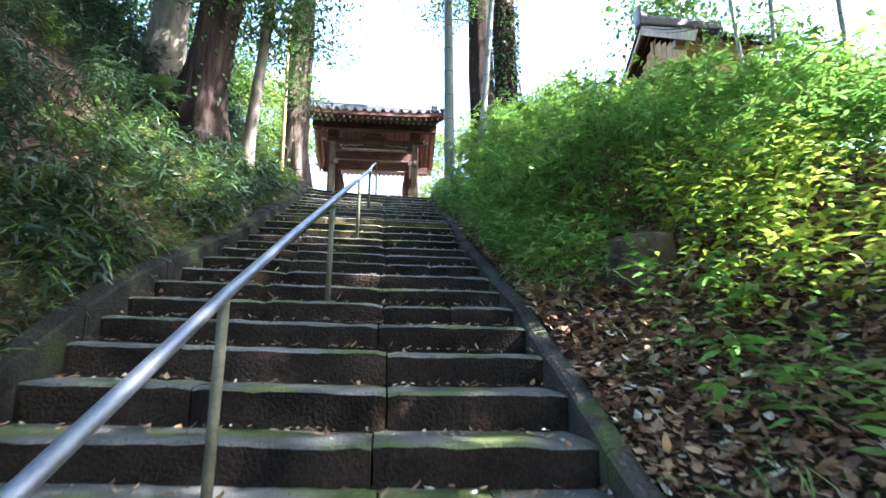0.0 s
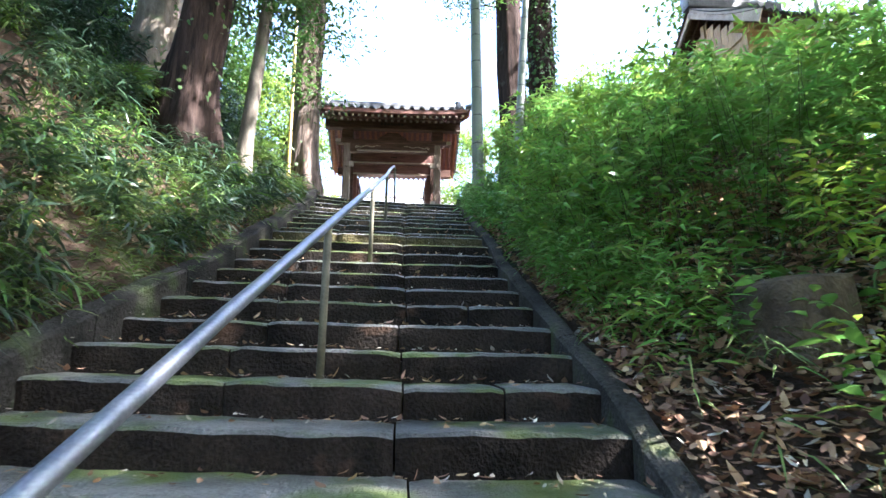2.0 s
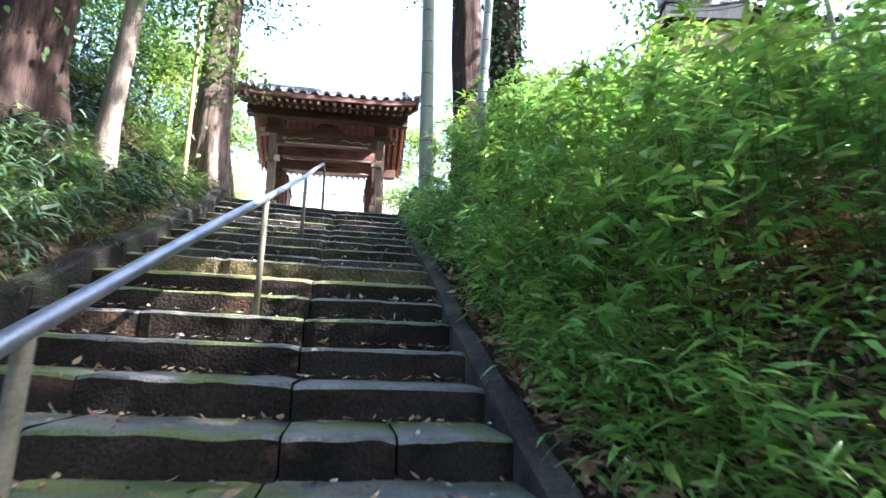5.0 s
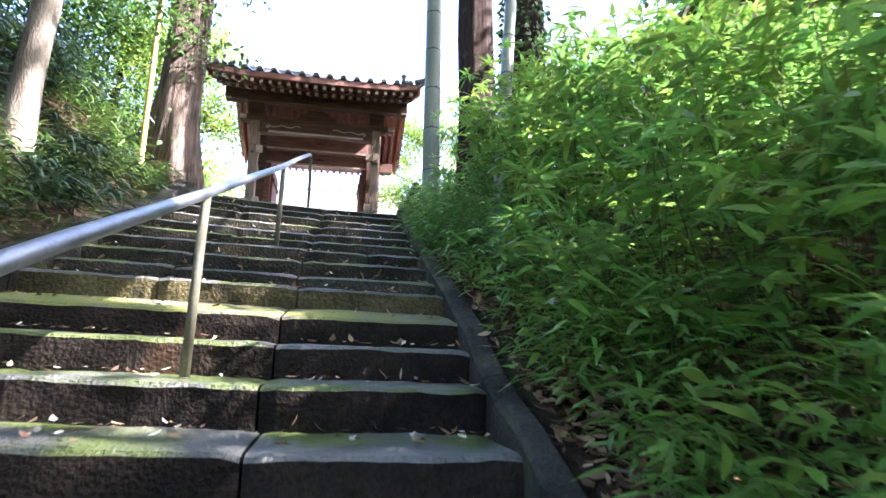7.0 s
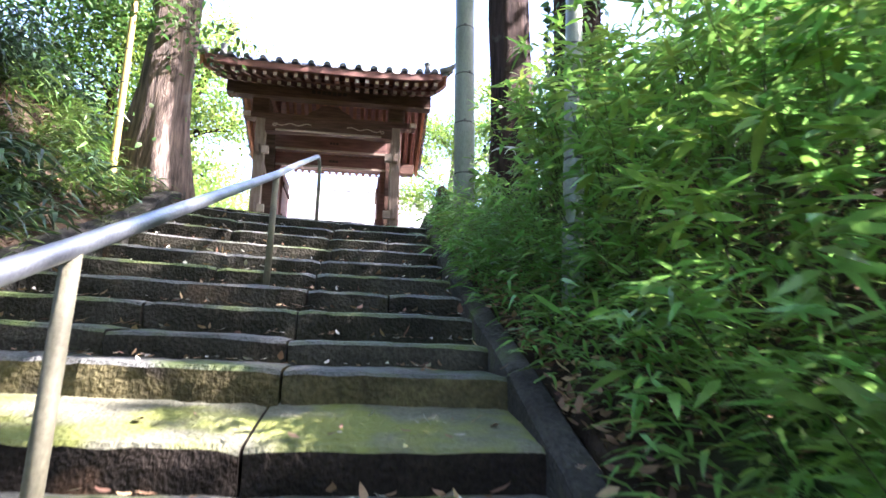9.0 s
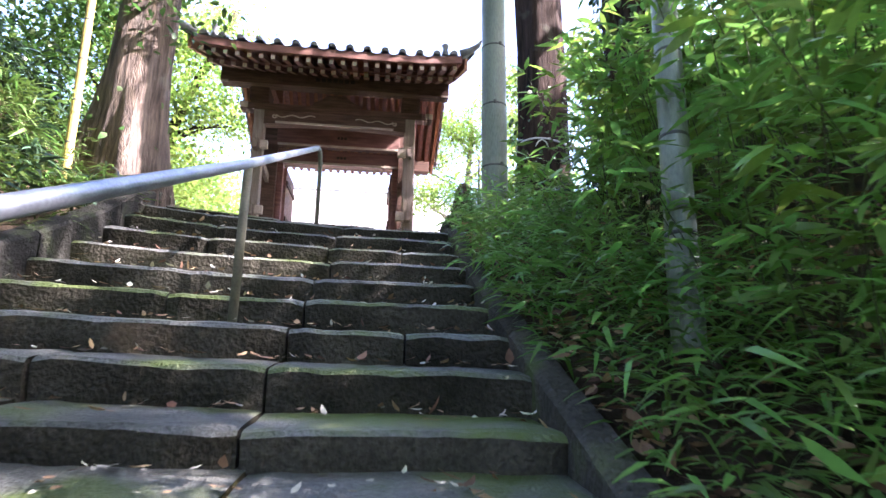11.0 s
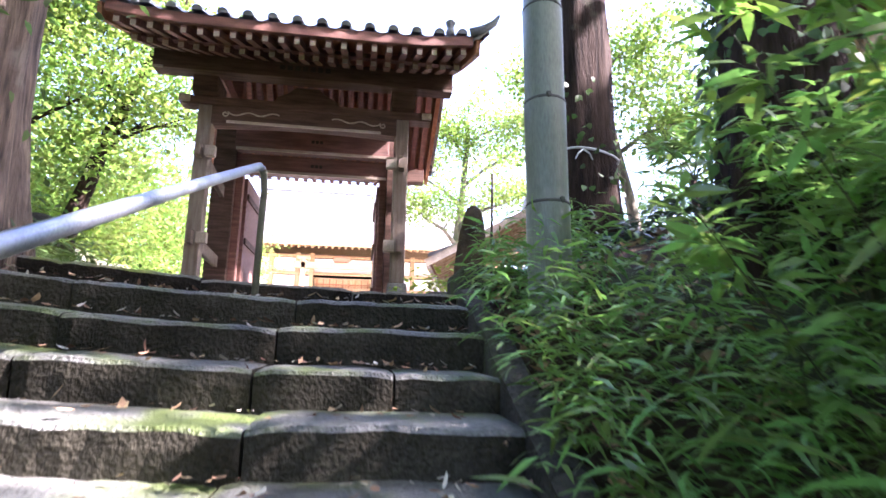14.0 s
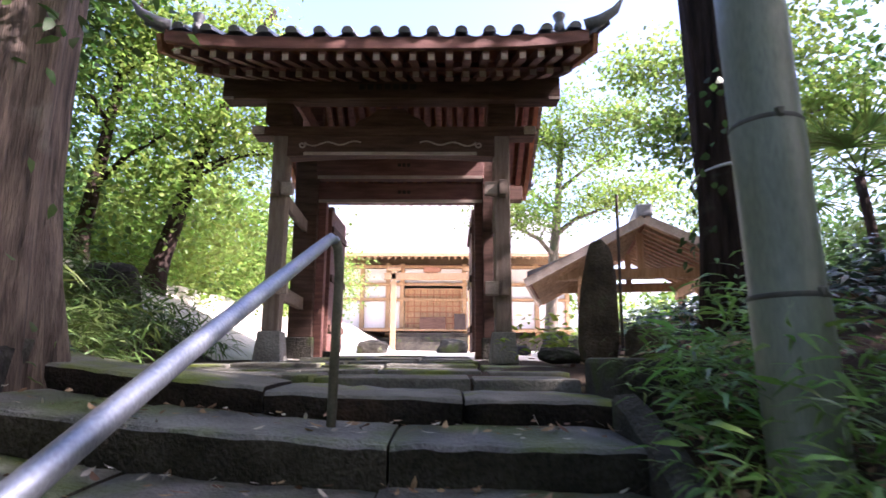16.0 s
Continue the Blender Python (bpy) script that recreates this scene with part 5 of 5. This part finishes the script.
def build_temple():
    """The main hall across the courtyard: its front faces the gate."""
    hall = thing("temple_hall", (-0.4, 40.0, 5.75), "timber temple hall with white plaster walls and a broad roof", "temple")
    part("plinth", box((-8.2, -0.4, -0.3), (8.2, 9.0, 0.55), 0.05), KERB, hall)
    part("veranda", box((-7.6, -1.1, 0.85), (7.6, 0.0, 0.97), 0.02), WOOD_TAN, hall)
    for k in range(3):
        part("entrance_step", box((-1.9, -2.2 + 0.36 * k, -0.2), (1.9, -1.84 + 0.36 * k, 0.25 + 0.25 * k), 0.02), KERB, hall)
    part("back_wall", box((-7.5, 8.5, 0.5), (7.5, 8.7, 4.6), 0.01), PLASTER, hall)
    for s in (-1, 1):
        part("side_wall", box((min(s * 7.4, s * 7.6), 0.1, 0.5), (max(s * 7.4, s * 7.6), 8.5, 4.6), 0.01), PLASTER, hall)
    bays = [-7.5, -5.8, -4.0, -2.55, -1.75, 1.75, 2.55, 4.0, 5.8, 7.5]
    for x in bays:
        part("pillar", box((x - 0.12, -0.12, 0.5), (x + 0.12, 0.14, 4.7), 0.02), WOOD_TAN, hall)
    for a, b in zip(bays, bays[1:]):
        if a == -1.75:
            door = part("lattice_door", box((a + 0.14, 0.06, 0.97), (b - 0.14, 0.12, 3.3), 0.01), WOOD_TAN, hall, "brown lattice doors")
            for i in range(9):
                part("lattice_bar", box((a + 0.3 + i * 0.36, 0.02, 1.0), (a + 0.36 + i * 0.36, 0.058, 3.25), 0.006), WOOD_BOARD, door)
            for i in range(6):
                part("lattice_bar", box((a + 0.2, 0.0, 1.3 + i * 0.32), (b - 0.2, 0.018, 1.36 + i * 0.32), 0.006), WOOD_BOARD, door)
        else:
            part("wall_panel", box((a + 0.13, 0.02, 0.97), (b - 0.13, 0.1, 2.55), 0.005), PLASTER, hall)
            part("wall_panel", box((a + 0.13, 0.02, 2.75), (b - 0.13, 0.1, 3.4), 0.005), PLASTER, hall)
        part("wall_panel", box((a + 0.13, 0.03, 3.62), (b - 0.13, 0.1, 4.4), 0.005), PLASTER, hall)
    for z in (0.99, 2.65, 3.51, 4.5):
        part("nageshi_rail", box((-7.55, -0.145, z - 0.08), (7.55, -0.04, z + 0.08), 0.01), WOOD_TAN, hall)
    # porch
    for x in (-2.0, 2.0):
        part("porch_post", box((x - 0.13, -2.5, -0.2), (x + 0.13, -2.24, 3.9), 0.02), WOOD_TAN, hall)
        part("porch_beam", beam((x, -2.4, 3.7), (x, 0.1, 3.9), 0.16, 0.24), WOOD_TAN, hall)
        part("bracket", box((x - 0.35, -2.5, 3.9), (x + 0.35, -2.2, 4.1), 0.06), WOOD_TAN, hall)
    part("porch_beam", box((-2.5, -2.5, 3.45), (2.5, -2.25, 3.8), 0.03), WOOD_TAN, hall)
    part("frog_leg_strut", rock((0.5, 0.1, 0.18), 4, 0.2, 2), WOOD_BOARD, hall).location = (0, -2.38, 3.98)
    for i in range(56):
        x = -9.6 + 19.2 * i / 55
        part("rafter", beam((x, -2.75, 4.55), (x * 0.95, 0.4, 5.35), 0.09, 0.12, 0), WOOD_TAN, hall)
    part("eave_board", box((-9.8, -2.95, 4.60), (9.8, -2.85, 4.78), 0.01), WOOD_TAN, hall)
    roof = part("roof_frame", box((-7.4, 0.2, 4.5), (7.4, 8.4, 4.7), 0.02), WOOD_DARK, hall)
    top = new("main_roof")
    top.parent, top.location = hall, (0, 4.3, 0)
    gable_roof(top, 9.9, 7.2, 4.75, 9.6, TILE_SUNLIT, WOOD_TAN, 0.10, 5.2, 30)
    # offertory box
    part("offertory_box", box((-0.7, -1.05, 0.97), (0.7, -0.5, 1.6), 0.02), WOOD_DARK, hall)
    part("notice_board", box((1.15, -2.2, 0.9), (1.75, -2.15, 1.7), 0.01), INK, hall, "dark framed notice board")


build_temple()


def build_hut():
    """Small tiled outbuilding on the east terrace above the bank; its gable looks over the steps."""
    hut = thing("hut", (8.15, 12.5, 6.62), "small tan wooden hut with a dark tiled gable roof", "hut", rz=0)
    hut.scale = (0.52, 1, 1)
    for y in (-1.5, 1.5):
        for x in (-1.5, 1.5):
            part("post", box((x - 0.08, y - 0.08, -0.8), (x + 0.08, y + 0.08, 2.4), 0.01), WOOD_TAN, hut)
    for x in (-1.5, 1.5):
        n = 11
        for i in range(n):
            y0 = -1.42 + 2.84 * i / n
            top = 2.35 + 1.05 * (1 - abs((y0 + 0.13) / 1.5))
            part("wall_board", box((x - 0.02, y0, 0.2), (x + 0.02, y0 + 2.84 / n - 0.012, top), 0.004), WOOD_TAN, hut)
        part("tie_beam", box((x - 0.1, -1.7, 2.2), (x + 0.1, 1.7, 2.38), 0.01), WOOD_TAN, hut)
        part("gable_post", box((x - 0.09, -0.07, 2.38), (x + 0.09, 0.07, 3.4), 0.01), WOOD_TAN, hut)
    for y in (-1.5, 1.5):
        part("eave_beam", box((-2.1, y - 0.08, 2.3), (2.1, y + 0.08, 2.46), 0.01), WOOD_TAN, hut)
        for i in range(10):
            a = -1.42 + 2.84 * i / 10
            part("wall_board", box((a, y - 0.02, 0.2), (a + 0.27, y + 0.02, 2.3), 0.004), WOOD_TAN, hut)
    for i in range(11):
        x = -2.0 + 4.0 * i / 10
        for s in (-1, 1):
            part("rafter", beam((x, s * 2.35, 1.98), (x, 0.02 * s, 3.62), 0.06, 0.09), WOOD_DARK, hut)
    for s in (-1, 1):
        part("bargeboard", beam((-2.12, s * 2.45, 2.02), (-2.12, 0, 3.74), 0.05, 0.24), RAFTER_END, hut)
    gable_roof(hut, 2.2, 2.45, 2.12, 3.86, TILE_DARK, WOOD_DARK, 0.07, 2.2, 18)
    for i in range(9):
        part("ridge_tile", tube([Vector((-2.2 + 0.49 * i, 0, 4.1)), Vector((-1.75 + 0.49 * i, 0, 4.08))], [0.11, 0.1], 10), TILE_DARK, hut)
    part("ridge_end_tile", rock((0.12, 0.2, 0.25), 8, 0.2, 2), TILE, hut).location = (-2.25, 0, 4.15)


build_hut()


# ---- wood and garden beyond ----
def build_backwood(name, spots, count, mat, label, leaf=(0.22, 0.07)):
    ob = crown_leaves([s[:3] for s in spots], [s[3] for s in spots], count, leaf[0], leaf[1], mat, name, 0.9, 0.4)
    return tagged(ob, label, "trees", kind="stuff")


r9 = random.Random(33)
spots = [(r9.uniform(-15, -6.2), r9.uniform(12.5, 27), r9.uniform(6.5, 12.0), r9.uniform(1.0, 1.9)) for _ in range(70)]
build_backwood("woodland", spots, 75000, CROWN, "dense mixed evergreen wood beside the courtyard", (0.125, 0.037))
spots = [(r9.uniform(-9, -3.4), r9.uniform(16.5, 30), r9.uniform(5.8, 8.6), r9.uniform(0.8, 1.5)) for _ in range(40)]
build_backwood("sunlit_shrubs", spots, 60000, CROWN_LIGHT, "sunlit light green trees at the edge of the courtyard", (0.11, 0.036))
spots = [(r9.uniform(-14, -5.0), r9.uniform(-2, 11.5), r9.uniform(8.0, 15.0), r9.uniform(0.9, 1.6)) for _ in range(46)]
build_backwood("bank_woodland", spots, 44000, CROWN, "dark evergreen foliage of the wood above the bank", (0.13, 0.035))
spots = [(r9.uniform(-7.2, -4.4), r9.uniform(13.2, 17.0), r9.uniform(6.0, 12.0), r9.uniform(0.7, 1.2)) for _ in range(30)]
build_backwood("evergreen_thicket", spots, 20000, CROWN, "shady evergreen thicket beside the gate", (0.11, 0.034))
# unseen foliage, added to block light reaching the east bank from behind
spots = [(r9.uniform(3.6, 11.0), r9.uniform(-6.0, 0.6), r9.uniform(3.5, 12.0), r9.uniform(1.0, 1.7)) for _ in range(60)]
build_backwood("slope_woodland", spots, 15000, CROWN, "added unseen foliage that shades the east bank", (0.22, 0.07))
spots = [(r9.uniform(-20, 22), r9.uniform(54, 64), r9.uniform(6, 12), r9.uniform(2.0, 3.0)) for _ in range(60)]
build_backwood("far_wood", spots, 20000, CROWN_LIGHT, "pale green wooded hill behind the temple hall", (0.5, 0.17))
spots = [(r9.uniform(8, 16), r9.uniform(12, 32), r9.uniform(7, 13), r9.uniform(1.2, 2.0)) for _ in range(34)]
build_backwood("east_woodland", spots, 30000, CROWN, "green wood on the far side of the shelter", (0.18, 0.055))
# unseen crowns on the east side, added to block the sun from the steps
spots = [(r9.uniform(5.0, 16.0), r9.uniform(-9, 12.0), r9.uniform(11.5, 17.5), r9.uniform(1.2, 2.0)) for _ in range(120)]
build_backwood("overhead_canopy", spots, 36000, CROWN, "added unseen tree crowns that keep sun off the steps", (0.26, 0.085))
# unseen crowns, added to cut skylight on the lower steps
spots = [(r9.uniform(-9.0, 5.0), r9.uniform(-10, 4.0), r9.uniform(13.0, 17.0), r9.uniform(1.0, 1.6)) for _ in range(36)]
build_backwood("overhead_canopy", spots, 9000, CROWN, "added unseen tree crowns that cut skylight on the steps", (0.24, 0.08))
# unseen crowns, added to darken the upper steps
spots = [(r9.uniform(-7.0, 2.4), r9.uniform(3.5, 11.0), r9.uniform(13.0, 17.0), r9.uniform(1.0, 1.7)) for _ in range(64)]
build_backwood("overhead_canopy", spots, 22000, CROWN, "added unseen dense crowns that darken the upper steps", (0.24, 0.08))
# unseen foliage, added to keep light from below the flight off the risers
spots = [(r9.uniform(-10, 11), r9.uniform(-15, -6), r9.uniform(1.5, 14), r9.uniform(1.3, 2.2)) for _ in range(110)]
build_backwood("lane_woodland", spots, 46000, CROWN, "added unseen foliage blocking light from the foot of the steps", (0.26, 0.09))
build_tree("maple_tree", (3.4, 25.0, 5.5), (3.8, 25.0, 12.5), 0.2, 0.07, BARK_GREY, "light green maple spreading over the shelter roof", [
    (0.4, -1.6, -1.5, 1.0, 0.08), (0.5, 1.8, -1.6, 0.9, 0.08), (0.6, -2.0, -0.6, 1.2, 0.07), (0.7, 1.8, -0.4, 1.4, 0.07), (0.85, -1.2, -1.0, 0.8, 0.05), (0.9, 1.3, -1.2, 0.7, 0.05)],
    ([(3.0, 23.5, 9.6, 1.3), (4.8, 23.2, 9.9, 1.4), (6.4, 23.4, 9.4, 1.4), (2.2, 24.0, 11.2, 1.3), (5.4, 24.0, 11.8, 1.5)], 0.8, 17000), CROWN_LIGHT, bend=0.2, seed=12, leaf=(0.09, 0.036), sides=12)
build_tree("maple_tree", (6.0, 17.5, gz(6.0, 17.5)), (5.2, 17.8, 11.5), 0.13, 0.05, BARK_GREY, "young maple with light airy foliage", [
    (0.45, -1.5, -0.4, 0.8, 0.05), (0.55, 1.2, -0.6, 0.7, 0.05), (0.7, -1.4, 0.2, 0.9, 0.04), (0.85, 0.9, -0.3, 0.6, 0.03)],
    ([(4.6, 17.4, 9.8, 0.8), (6.2, 17.2, 10.0, 0.9)], 0.55, 8500), CROWN_LIGHT, bend=0.2, seed=15, leaf=(0.085, 0.034), sides=12)


def build_palm(at, height, seed):
    palm = thing("fan_palm", at, "fan palm with stiff split leaves among the shrubs", "palm")
    part("trunk", tube([Vector((0, 0, -0.2)), Vector((0.05, 0, height * 0.5)), Vector((0, 0.05, height))], [0.065, 0.06, 0.06], 12, None, 0.2), BARK_RED, palm, smooth=True)
    r = random.Random(seed)
    for f in range(13):
        a, e = r.uniform(0, 6.28), r.uniform(-0.35, 1.1)
        d = Vector((math.cos(a) * math.cos(e), math.sin(a) * math.cos(e), math.sin(e)))
        hub = Vector((0, 0, height)) + d * r.uniform(0.5, 0.75)
        bm = tube([Vector((0, 0, height)), hub], [0.014, 0.009], 6)
        part("stalk", bm, GRASS, palm)
        side = d.cross(Vector((0, 0, 1))).normalized()
        up = side.cross(d)
        n = 22
        ang = np.linspace(-1.9, 1.9, n)
        D = np.array([tuple(d * math.cos(k) + side * math.sin(k) + up * 0.1) for k in ang])
        P = np.repeat(np.array([tuple(hub)]), n, 0)
        N = np.repeat(np.array([tuple(up)]), n, 0)
        ob = leaf_mesh("frond", P, D, N, 0.5 + 0.1 * rng.random(n), np.full(n, 0.018), GRASS, 0.3)
        ob.parent = palm
    return palm


build_palm((5.9, 15.8, gz(5.9, 15.8)), 1.9, 3)
build_palm((7.3, 16.6, gz(7.3, 16.6)), 1.8, 4)
# fan of pale leaves on the west bank
low_palm = build_palm((-3.45, 7.5, gz(-3.45, 7.5)), 0.5, 8)
low_palm.scale = (0.6, 0.6, 0.6)
